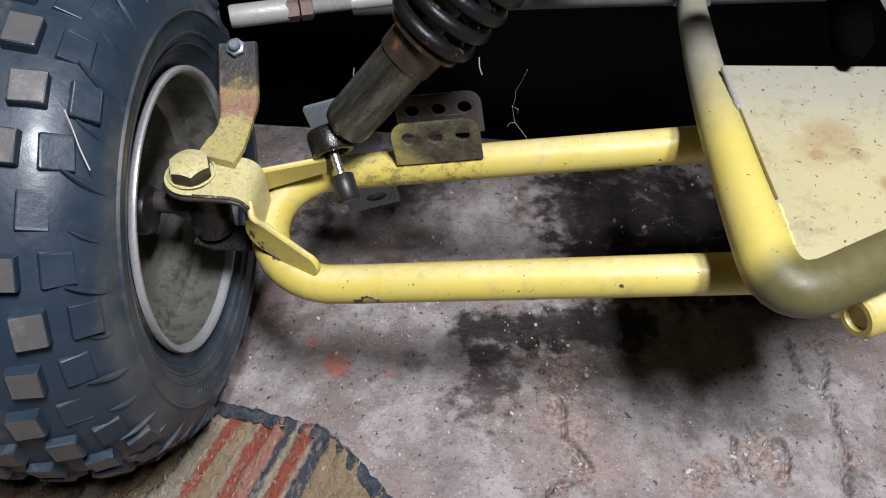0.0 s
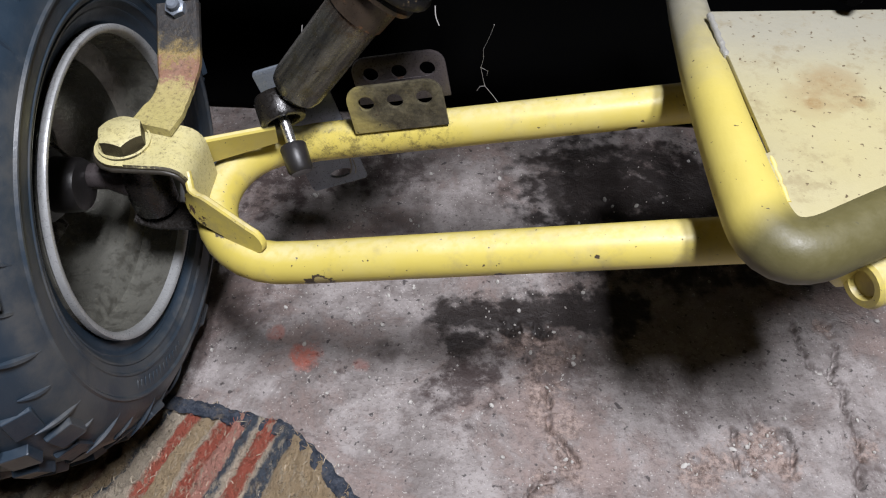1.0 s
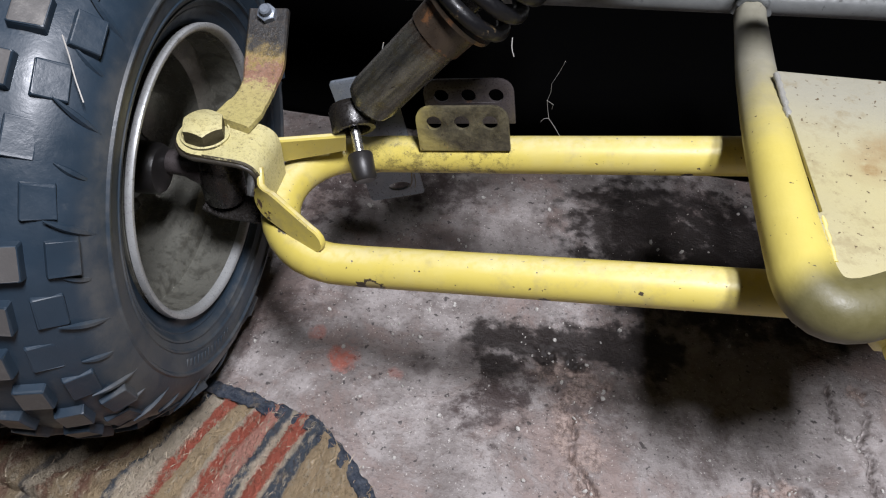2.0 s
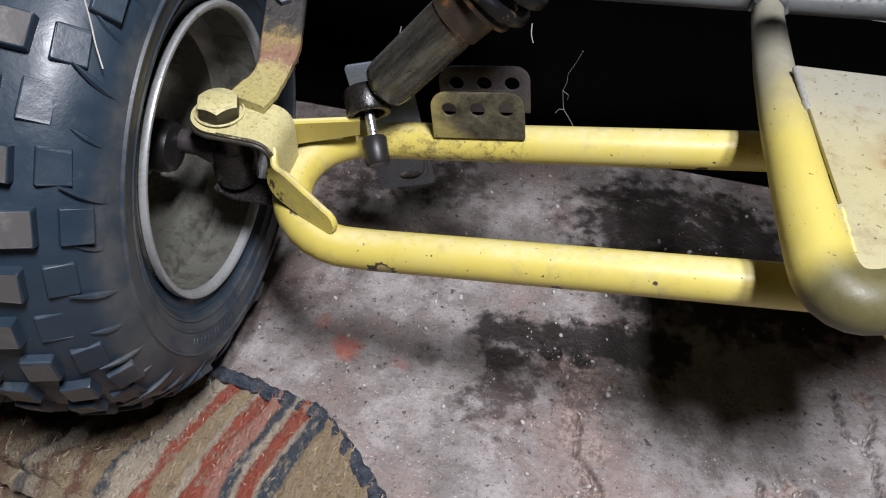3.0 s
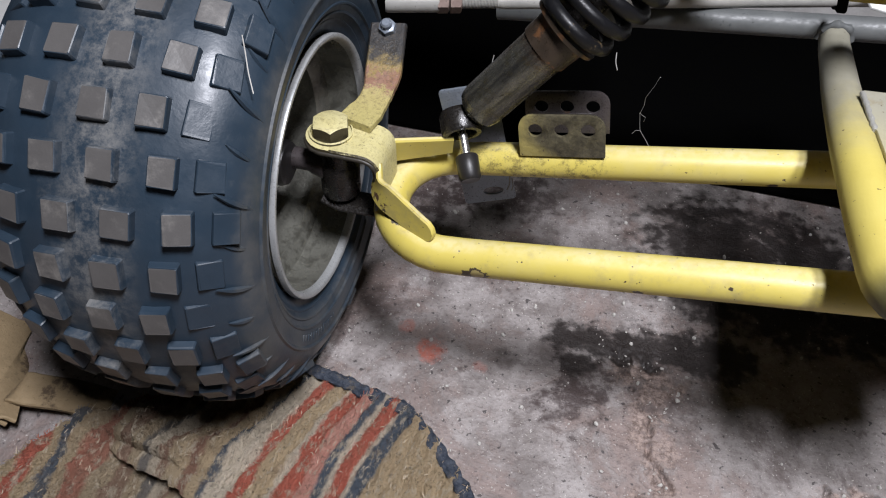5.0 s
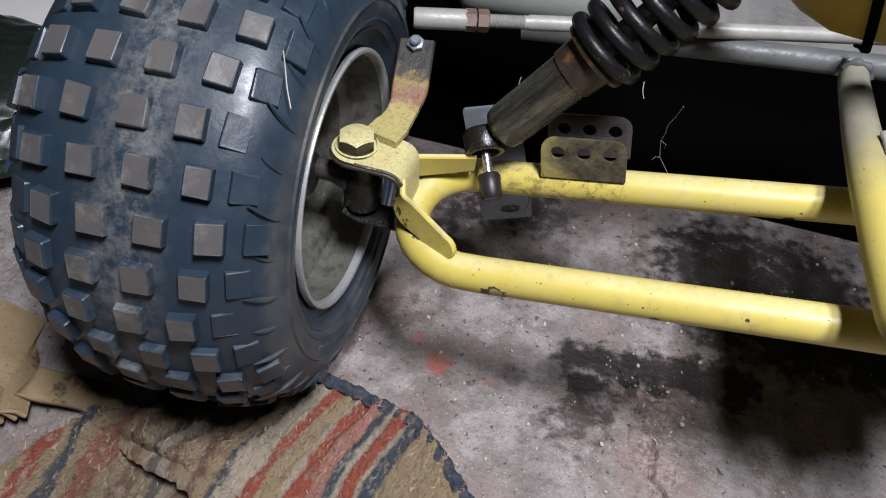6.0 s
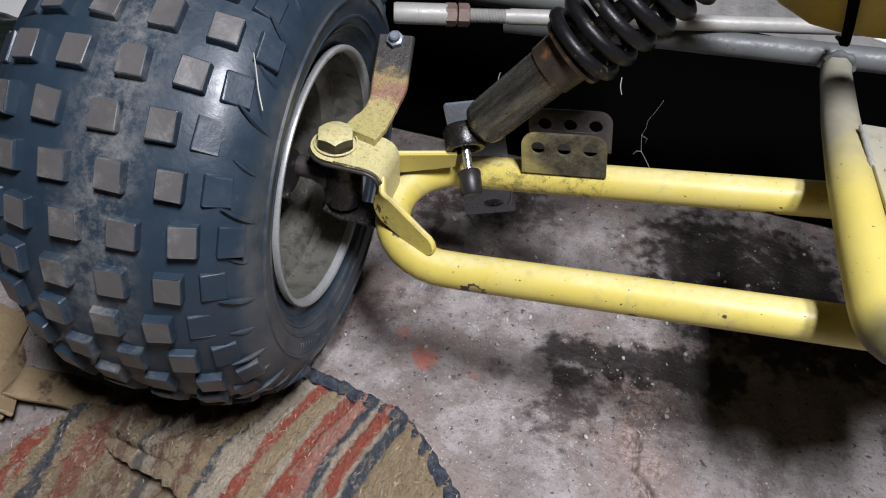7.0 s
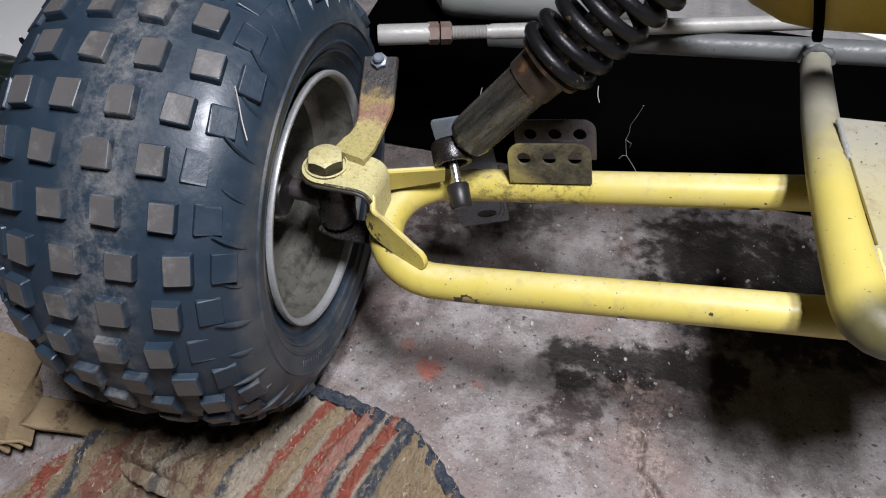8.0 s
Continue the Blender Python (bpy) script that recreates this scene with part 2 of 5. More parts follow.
WELD = metal_paint("grey_weld", (0.25, 0.25, 0.235), (0.42, 0.41, 0.37), (0.35, 0.6), 0.2, 0.66, (0.16, 0.10, 0.05), 150, 0.0012)
BRIGHT_STEEL = metal_paint("bright_steel", (0.62, 0.62, 0.62), (0.75, 0.75, 0.74), (0.18, 0.35), 0.95, 0.8)
ZINC_PLATE = metal_paint("zinc_plate", (0.13, 0.150, 0.180), (0.28, 0.315, 0.365), (0.25, 0.45), 0.3, 0.66, (0.06, 0.05, 0.045))
SPRING_BLACK = metal_paint("black_spring_paint", (0.004, 0.004, 0.005), (0.009, 0.009, 0.010), (0.28, 0.46), 0.0, 0.63, (0.22, 0.16, 0.09))


def shock_body():
    """Dull zinc with dirt and scratches drawn out along the damper."""
    n = Net("dirty_shock_body")
    co = n.along(SHOCK)
    run, fine = n.noise(120, 6, 0.7, co, (0.12, 1, 1)), n.noise(420, 4, 0.7, n.geo)
    blot = n.noise(70, 6, 0.72, n.geo)
    c = n.mix(n.step(run, 0.36, 0.64), (0.055, 0.053, 0.048), (0.165, 0.158, 0.13))
    c = n.mix(n.step(blot, 0.50, 0.66, 0, 0.6), c, (0.080, 0.068, 0.034))
    c = n.mix(n.step(n.noise(95, 6, 0.75, co, (0.3, 1, 1)), 0.60, 0.66, 0, 0.9), c, (0.015, 0.011, 0.008))
    k = n.math("ADD", n.axis(co, 0), n.math("MULTIPLY", n.math("SUBTRACT", blot, 0.5), 0.035))
    c = n.mix(n.step(k, 0.074, 0.092, 0, 0.8), c, (0.085, 0.045, 0.022))
    return n.done(c, n.step(fine, 0.3, 0.7, 0.20, 0.36), 0.75, n.math("ADD", run, n.math("MULTIPLY", blot, 0.6)), 0.0007, 0.8)


SHOCK_BODY = shock_body()
SPRING_BLACK.node_tree.nodes["Principled BSDF"].inputs["Specular IOR Level"].default_value = 0.3
SHOCK_COLLAR = metal_paint("rusty_collar", (0.016, 0.012, 0.009), (0.060, 0.042, 0.028), (0.25, 0.5), 0.2, 0.52, (0.13, 0.060, 0.026), 75)
# black of the plastic parts, and of the sheet that stands in for shade
BLACK_PLASTIC_AND_SHADE = Net("black_plastic_and_shade").done((0.0012, 0.0012, 0.0012), 0.95, 0.0, spec=0.02)
def clamp_paint():
    """Yellow at the end by the wheel, greasy black over the rest."""
    n = Net("greasy_clamp_paint")
    k = n.math("ADD", n.axis(n.geo, 0), n.math("MULTIPLY", n.math("SUBTRACT", n.noise(60, 6, 0.75, n.geo), 0.5), 0.035))
    low = n.step(n.axis(n.geo, 2), 0.208, 0.222, 0.02, 0.0)
    c = n.mix(n.step(n.math("SUBTRACT", k, low), 0.022, 0.050), (0.34, 0.285, 0.10), n.mix(n.step(n.noise(110, 8, 0.8, n.geo), 0.30, 0.72), (0.026, 0.023, 0.016), (0.125, 0.11, 0.068)))
    c = n.mix(n.step(n.noise(260, 3, 0.6, n.geo), 0.62, 0.70), c, (0.05, 0.04, 0.03))
    return n.done(c, n.step(n.noise(90, 4), 0.3, 0.7, 0.2, 0.5), 0.0, n.noise(160, 5, 0.7, n.geo), 0.0008, 0.9)


CLAMP = clamp_paint()
GREASY_BRACKET = metal_paint("greasy_bracket", (0.028, 0.024, 0.024), (0.085, 0.072, 0.072), (0.22, 0.5), 0.1, 0.62, (0.12, 0.06, 0.03), 70)


def rim_disc():
    """Cream enamel gone dull, with brown grease round the hub and dark runs."""
    n = Net("grimy_cream_rim")
    big, mid, fine = n.noise(26, 5, 0.65, n.geo), n.noise(85, 6, 0.72, n.geo), n.noise(420, 3, 0.6, n.geo)
    c = n.mix(big, (0.125, 0.124, 0.106), (0.25, 0.247, 0.212))
    c = n.mix(n.step(mid, 0.46, 0.64, 0, 0.65), c, (0.050, 0.047, 0.038))
    d = n.t.nodes.new("ShaderNodeVectorMath")
    d.operation = "LENGTH"
    n.t.links.new(n.along(WHEEL), d.inputs[0])
    k = n.math("ADD", d.outputs["Value"], n.math("MULTIPLY", n.math("SUBTRACT", mid, 0.5), 0.045))
    c = n.mix(n.step(k, 0.046, 0.088, 0.93, 0.0), c, n.mix(n.step(mid, 0.40, 0.62), (0.030, 0.026, 0.021), (0.13, 0.122, 0.10)))
    c = n.mix(n.step(fine, 0.62, 0.70, 0, 0.7), c, (0.07, 0.06, 0.045))
    return n.done(c, n.step(mid, 0.3, 0.7, 0.16, 0.36), 0.45, n.math("ADD", mid, n.math("MULTIPLY", fine, 0.3)), 0.0008, 0.7)


RIM_DISC = rim_disc()
RIM_LIP = metal_paint("scuffed_rim_lip", (0.19, 0.195, 0.195), (0.46, 0.47, 0.47), (0.25, 0.45), 0.25, 0.60, (0.15, 0.14, 0.12), 45)


def rubber(name, base, dust, amount, rough=(0.30, 0.5), streak=False):
    n = Net(name)
    c = n.mix(n.noise(25, 5, 0.6, n.geo), base, tuple(x * 1.7 for x in base))
    k = n.step(n.noise(38, 7, 0.75, n.geo), 0.62 - amount, 0.95 - amount, 0, 0.8)
    if streak:
        off = n.math("ABSOLUTE", n.math("SUBTRACT", n.axis(n.geo, 0), n.math("ADD", -0.186, n.math("MULTIPLY", n.noise(14, 4, 0.6, n.geo), 0.02))))
        k = n.math("MAXIMUM", k, n.math("MULTIPLY", n.step(off, 0.004, 0.034, 0.85, 0.0), n.step(n.noise(75, 8, 0.82, n.geo), 0.38, 0.66)))
    c = n.mix(k, c, dust)
    if streak:
        c = n.mix(n.math("MULTIPLY", n.step(n.axis(n.geo, 0), -0.103, -0.097), n.step(n.noise(30, 6, 0.7, n.geo), 0.36, 0.66, 0.1, 0.7)), c, (0.085, 0.084, 0.079))
    s = n.noise(500, 3, 0.6, n.geo)
    r = n.math("ADD", n.step(n.noise(60, 4, 0.6, n.geo), 0.3, 0.7, *rough), n.math("MULTIPLY", k, 0.25))
    return n.done(c, r, 0.0, n.math("ADD", n.math("MULTIPLY", s, 0.3), n.noise(110, 4, 0.6, n.geo)), 0.0005, 0.5)


RUBBER = rubber("tyre_rubber", (0.013, 0.0225, 0.034), (0.15, 0.148, 0.142), 0.05, (0.34, 0.52), True)
BLOCK_RUBBER = rubber("worn_block_rubber", (0.060, 0.057, 0.055), (0.24, 0.225, 0.205), 0.12, (0.36, 0.52))
BOOT_RUBBER = rubber("bushing_rubber", (0.012, 0.011, 0.011), (0.05, 0.04, 0.035), 0.02)


def arm_paint():
    """Yellow at the foot, rust above it, bare grey steel at the tip."""
    n = Net("steering_arm_paint")
    k = n.math("ADD", n.axis(n.geo, 1), n.math("MULTIPLY", n.math("SUBTRACT", n.noise(90, 8, 0.85, n.geo), 0.5), 0.062))
    k = n.step(k, 0.50, 0.60)
    c = n.ramp(k, ((0.0, (0.44, 0.38, 0.15)), (0.34, (0.40, 0.33, 0.14)), (0.42, (0.27, 0.15, 0.10)), (0.54, (0.24, 0.13, 0.085)), (0.62, (0.29, 0.21, 0.075)), (0.72, (0.12, 0.09, 0.04)), (0.80, (0.030, 0.029, 0.028)), (1.0, (0.020, 0.020, 0.021))))
    c = n.mix(n.step(n.noise(330, 8, 0.88, n.geo), 0.47, 0.68, 0, 0.85), c, (0.060, 0.043, 0.028))
    return n.done(c, n.step(n.noise(150, 3), 0.3, 0.7, 0.3, 0.6), 0.0, n.noise(220, 5, 0.7, n.geo), 0.0008, 0.8)


ARM = arm_paint()


def concrete():
    """Grey floor paint worn through to red-brown screed, dark stains, painted shade and light, grit."""
    n = Net("stained_concrete")
    mid, fine = n.noise(19, 8, 0.72, n.geo), n.noise(240, 4, 0.7, n.geo)
    c = n.mix(n.step(mid, 0.36, 0.62), (0.190, 0.166, 0.155), (0.352, 0.320, 0.306))
    worn = n.step(n.noise(7.5, 9, 0.75, n.geo, warp=0.4), 0.47, 0.60, 0.0, 0.85)
    c = n.mix(worn, c, n.mix(mid, (0.165, 0.116, 0.100), (0.315, 0.247, 0.222)))
    c = n.mix(n.step(n.noise(6.3, 9, 0.78, n.geo, warp=0.8), 0.54, 0.64, 0, 0.7), c, (0.085, 0.060, 0.054))
    c = n.mix(n.step(n.noise(33, 7, 0.75, n.geo), 0.57, 0.68, 0, 0.6), c, (0.095, 0.068, 0.062))
    c = n.mix(n.step(fine, 0.53, 0.66, 0, 0.5), c, (0.11, 0.086, 0.08))
    c = n.mix(n.step(n.noise(150, 3, 0.5, n.geo), 0.64, 0.70, 0, 0.85), c, (0.045, 0.038, 0.037))
    c = n.mix(n.step(n.noise(420, 2, 0.5, n.geo), 0.66, 0.71, 0, 0.7), c, (0.56, 0.53, 0.49))
    for x, y, r in ((0.342, 0.426, 0.016), (0.360, 0.422, 0.020), (0.372, 0.418, 0.012), (0.318, 0.412, 0.018), (0.300, 0.402, 0.016), (0.165, 0.516, 0.022), (0.190, 0.505, 0.022), (0.185, 0.462, 0.018), (0.196, 0.436, 0.018), (0.203, 0.408, 0.015), (0.184, 0.388, 0.014), (0.432, 0.544, 0.009), (0.436, 0.43, 0.010)):
        c = n.mix(n.math("MULTIPLY", n.spot(x, y, r * 1.1, 0.8), n.step(n.noise(110, 8, 0.82, n.geo), 0.38, 0.54, 0.15, 0.92)), c, n.mix(n.step(n.noise(180, 6, 0.8, n.geo), 0.36, 0.62), (0.085, 0.054, 0.043), (0.37, 0.285, 0.245)))
    # dark stains; the three large ones near (-0.03, 0.72) are painted shade
    for x, y, r, k in ((0.315, 0.746, 0.035, 0.8), (0.285, 0.765, 0.03, 0.6), (0.095, 0.517, 0.022, 0.6), (0.132, 0.495, 0.026, 0.9), (0.115, 0.466, 0.028, 0.9), (0.082, 0.455, 0.014, 0.6), (-0.075, 0.535, 0.022, 0.6), (0.049, 0.497, 0.014, 0.5), (0.05, 0.63, 0.03, 0.5), (-0.03, 0.74, 0.055, 0.95), (-0.08, 0.70, 0.05, 0.95), (0.03, 0.72, 0.04, 0.8), (0.012, 0.60, 0.02, 0.5), (0.115, 0.480, 0.018, 0.6)):
        c = n.mix(n.math("MULTIPLY", n.spot(x, y, r * 1.1, 0.9), n.step(n.noise(70, 7, 0.78, n.geo), 0.34, 0.56, 0.15, k)), c, (0.055, 0.038, 0.035))
    # paler away from the vehicle: the brighter light there, put into the colour
    far = n.math("ADD", n.axis(n.geo, 1), n.math("MULTIPLY", n.math("SUBTRACT", mid, 0.5), 0.1))
    c = n.mix(n.step(far, 1.10, 1.20, 0.0, 0.75), c, n.mix(fine, (0.46, 0.45, 0.435), (0.62, 0.61, 0.59)))
    # shadow under the vehicle, painted on as dark ragged patches
    floor_shade = n.step(n.noise(42, 6, 0.7, n.geo), 0.28, 0.50, 0.72, 0.98)
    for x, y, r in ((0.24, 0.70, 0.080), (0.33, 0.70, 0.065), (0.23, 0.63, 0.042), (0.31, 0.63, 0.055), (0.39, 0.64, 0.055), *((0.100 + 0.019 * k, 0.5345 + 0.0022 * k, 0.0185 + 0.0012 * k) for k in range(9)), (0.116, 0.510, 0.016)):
        c = n.mix(n.math("MULTIPLY", n.spot(x, y, r * 1.15, 0.6), floor_shade), c, (0.022, 0.016, 0.014))
    dirt = n.step(n.noise(160, 7, 0.8, n.geo), 0.40, 0.58, 0.0, 0.6)
    for line in CRACKS:
        for (ax, ay), (bx, by) in zip(line, line[1:]):
            for s in (0.0, 0.5):
                c = n.mix(n.math("MULTIPLY", n.spot(ax + (bx - ax) * s, ay + (by - ay) * s, 0.0052, 0.9), dirt), c, (0.045, 0.030, 0.025))
    for x, y, r, k in ((-0.018, 0.486, 0.0115, 0.75), (-0.048, 0.508, 0.008, 0.4), (0.030, 0.480, 0.006, 0.3)):
        c = n.mix(n.math("MULTIPLY", n.math("MULTIPLY", n.spot(x, y, r * 1.25, 0.6), n.step(n.noise(150, 6, 0.75, n.geo), 0.34, 0.54, 0.25, 1.0)), k), c, (0.50, 0.12, 0.07))
    h = n.math("ADD", n.math("MULTIPLY", mid, 1.6), n.math("ADD", n.math("MULTIPLY", fine, 0.6), n.math("MULTIPLY", worn, -0.6)))
    return n.done(c, n.step(mid, 0.3, 0.7, 0.42, 0.70), 0.0, h, 0.0017, 1.0)


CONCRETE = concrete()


def plaster(name, a, b):
    n = Net(name)
    return n.done(n.mix(n.noise(2.5, 6, 0.65, n.geo), a, b), 0.8, 0.0, n.noise(40, 5, 0.6, n.geo), 0.002, 0.4)


# walls and ceiling are unseen; dark so that little light bounces back
WALL = plaster("dark_garage_wall", (0.05, 0.05, 0.05), (0.085, 0.083, 0.08))
CEILING = plaster("dark_ceiling", (0.05, 0.05, 0.05), (0.08, 0.08, 0.08))


def rug_wool():
    """Curved stripes of ochre, red, blue and cream wool."""
    n = Net("striped_rug_wool")
    x, y = n.axis(n.geo, 0), n.axis(n.geo, 1)
    w = n.math("MULTIPLY", n.math("SUBTRACT", n.noise(7.0, 3, 0.5, n.geo), 0.5), 0.016)
    w2 = n.math("MULTIPLY", n.math("SUBTRACT", n.noise(110, 5, 0.75, n.geo), 0.5), 0.008)
    s = n.math("SUBTRACT", n.math("MULTIPLY", x, 0.95), n.math("MULTIPLY", y, 0.31))
    bend = n.math("MINIMUM", n.math("SUBTRACT", y, 0.37), 0.0)
    s = n.math("SUBTRACT", s, n.math("MULTIPLY", n.math("MULTIPLY", bend, bend), 2.0))
    s = n.math("ADD", n.math("ADD", s, w), w2)
    tan, red, salmon = (0.64, 0.49, 0.31), (0.60, 0.175, 0.12), (0.74, 0.38, 0.30)
    blue, cream, brown = (0.13, 0.155, 0.19), (0.80, 0.69, 0.54), (0.34, 0.17, 0.12)
    halves = []
    for lo, bands in ((-0.42, ((-0.42, tan), (-0.400, red), (-0.388, tan), (-0.378, blue), (-0.366, tan), (-0.352, red), (-0.335, tan), (-0.325, brown), (-0.312, tan), (-0.300, blue), (-0.292, cream), (-0.284, brown), (-0.278, tan))),
                      (-0.28, ((-0.28, brown), (-0.2565, tan), (-0.2475, blue), (-0.2425, cream), (-0.2265, red), (-0.2185, tan), (-0.2045, cream), (-0.1995, red), (-0.1875, salmon), (-0.1775, blue), (-0.1705, cream), (-0.1660, red), (-0.1545, cream), (-0.149, blue), (-0.138, tan)))):
        stops = []
        for (p, q), (end, _) in zip(bands, bands[1:] + ((lo + 0.17, tan),)):
            stops += [((p - lo) / 0.17 + 0.007, q), ((end - lo) / 0.17 - 0.007, q)]
        halves.append(n.ramp(n.math("MULTIPLY", n.math("SUBTRACT", s, lo), 1 / 0.17), stops))
    c = n.mix(n.step(s, -0.266, -0.262), halves[0], halves[1])
    # away from the red end the wool is brown and grey
    far = n.math("ADD", x, n.math("MULTIPLY", n.math("SUBTRACT", n.noise(12, 5, 0.7, n.geo), 0.5), 0.12))
    c = n.mix(n.math("MULTIPLY", n.step(far, -0.20, -0.13, 0.55, 0.0), n.step(far, -0.30, -0.24, 0.1, 1.0)), c, n.mix(n.noise(40, 6, 0.75, n.geo, (2.6, 1, 1)), (0.15, 0.12, 0.09), (0.45, 0.37, 0.26)))
    c = n.mix(n.step(n.noise(34, 7, 0.78, n.geo), 0.54, 0.70, 0, 0.36), c, (0.27, 0.18, 0.115))
    c = n.mix(n.step(n.noise(120, 5, 0.75, n.geo, (1.6, 0.7, 1)), 0.50, 0.64, 0, 0.75), c, (0.66, 0.57, 0.43))
    c = n.mix(n.step(n.noise(64, 6, 0.8, n.geo, (1.7, 0.8, 1)), 0.53, 0.66, 0, 0.36), c, (0.24, 0.15, 0.085))
    c = n.mix(n.step(n.noise(210, 4, 0.7, n.geo), 0.56, 0.68, 0, 0.5), c, (0.09, 0.065, 0.05))
    return n.done(c, 0.92, 0.0, n.math("ADD", n.noise(150, 6, 0.8, n.geo, (1.5, 0.7, 1)), n.math("MULTIPLY", n.noise(420, 3, 0.7, n.geo), 0.5)), 0.014, 1.0, 0.1)


RUG = rug_wool()
CREAM_WOOL = plaster("cream_wool", (0.36, 0.28, 0.19), (0.60, 0.52, 0.40))


def binding_wool():
    n = Net("blue_binding_wool")
    c = n.mix(n.step(n.noise(140, 6, 0.8, n.geo), 0.36, 0.64), (0.035, 0.045, 0.065), (0.115, 0.13, 0.16))
    c = n.mix(n.step(n.noise(60, 6, 0.75, n.geo), 0.54, 0.66, 0, 0.6), c, (0.23, 0.19, 0.14))
    return n.done(c, 0.95, 0.0, n.noise(380, 5, 0.8, n.geo), 0.004, 1.0, 0.1)


RUG_EDGE = binding_wool()
CARD = metal_paint("brown_cardboard", (0.17, 0.12, 0.064), (0.34, 0.25, 0.14), (0.7, 0.9), 0.0, 0.56, (0.09, 0.06, 0.035), 30, 0.003)
SACK = rubber("dark_sack_plastic", (0.010, 0.016, 0.013), (0.05, 0.055, 0.05), 0.05, (0.22, 0.4))
PALE_PLASTIC = plaster("pale_plastic", (0.45, 0.48, 0.45), (0.52, 0.55, 0.51))
COWL_PLASTIC = metal_paint("yellow_plastic", (0.29, 0.20, 0.015), (0.36, 0.255, 0.022), (0.35, 0.5), 0.0, 0.8)
COBWEB = plaster("dusty_cobweb", (0.22, 0.21, 0.20), (0.34, 0.33, 0.31))
GRIT = plaster("pale_grit", (0.36, 0.34, 0.31), (0.62, 0.60, 0.56))
glow = Net("bulb_glow")
glow.b.inputs["Emission Color"].default_value, glow.b.inputs["Emission Strength"].default_value = (1, 0.96, 0.9, 1), 4.0
GLOW = glow.done((0.9, 0.9, 0.88), 0.4)
WHITE = plaster("white_enamel", (0.75, 0.75, 0.73), (0.8, 0.8, 0.78))


# ---------- builders ----------
def link(name, bm, mat, parent=None, label="", smooth=True):
    me = bpy.data.meshes.new(name)
    bmesh.ops.recalc_face_normals(bm, faces=bm.faces)
    for f in bm.faces:
        f.smooth = smooth
    bm.to_mesh(me)
    bm.free()
    me.materials.append(mat)
    if smooth:
        me.set_sharp_from_angle(angle=radians(38))
    ob = new(name, me)
    ob.parent = parent
    if label:
        ob["label"] = label
    return ob


def part(name, bm, mat, parent, label="", smooth=True):
    """A mesh under a thing or under a part; its coordinates are the world's."""
    ob = link(name, bm, mat, parent, label, smooth)
    if parent is not None:
        ob.matrix_parent_inverse = parent_world(parent).inverted()
    return ob


def parent_world(ob):
    m = ob.matrix_parent_inverse @ ob.matrix_basis
    return parent_world(ob.parent) @ m if ob.parent else m


def thing(name, place, label, category, group="", kind=""):
    ob = new(name)
    ob.empty_display_size = 0.02
    ob.matrix_basis = Matrix.Translation(place)
    return tagged(ob, label, category, group, kind)


def fillet(points, radius, steps=8):
    """A polyline with its inner corners rounded."""
    pts = [Vector(p) for p in points]
    out = [pts[0]]
    for a, b, c in zip(pts, pts[1:], pts[2:]):
        u, v = (a - b).normalized(), (c - b).normalized()
        turn = math.pi - u.angle(v)
        d = min(radius * (20 if turn < 0.35 else 1) * math.tan(turn / 2), (a - b).length * 0.49, (c - b).length * 0.49)
        p, q = b + u * d, b + v * d
        for i in range(steps + 1):
            s = i / steps
            out.append(p * (1 - s) ** 2 + b * 2 * s * (1 - s) + q * s * s)
    return out + [pts[-1]]


def sweep(bm, points, radius, seg=20, wide=1.0, up=None, caps=True):
    """A tube along points; radius may be a list."""
    pts = [Vector(p) for p in points]
    radii = radius if isinstance(radius, (list, tuple)) else [radius] * len(pts)
    rings, side = [], None
    for i, p in enumerate(pts):
        d = (pts[min(i + 1, len(pts) - 1)] - pts[max(i - 1, 0)]).normalized()
        if side is None:
            ref = Vector(up) if up else (Vector((0, 0, 1)) if abs(d.z) < 0.9 else Vector((0, 1, 0)))
            side = d.cross(ref).normalized()
        side = (side - d * side.dot(d)).normalized()
        over = side.cross(d)
        rings.append([bm.verts.new(p + radii[i] * (math.cos(a) * side * wide + math.sin(a) * over)) for a in (2 * math.pi * k / seg for k in range(seg))])
    for a, b in zip(rings, rings[1:]):
        for k in range(seg):
            bm.faces.new((a[k], a[(k + 1) % seg], b[(k + 1) % seg], b[k]))
    if caps:
        bm.faces.new(rings[0][::-1])
        bm.faces.new(rings[-1])
    return bm


def lathe(bm, profile, m, seg=48, closed=False):
    """Turns (along, radius) pairs round the x axis of m."""
    rings = []
    for x, r in profile:
        rings.append([bm.verts.new(m @ Vector((x, r * math.cos(a), r * math.sin(a)))) for a in (2 * math.pi * k / seg for k in range(seg))])
    pairs = list(zip(rings, rings[1:])) + ([(rings[-1], rings[0])] if closed else [])
    for a, b in pairs:
        for k in range(seg):
            bm.faces.new((a[k], a[(k + 1) % seg], b[(k + 1) % seg], b[k]))
    if not closed:
        for ring, (x, r) in ((rings[0][::-1], profile[0]), (rings[-1], profile[-1])):
            if r > 1e-5:
                bm.faces.new(ring)
    return bm


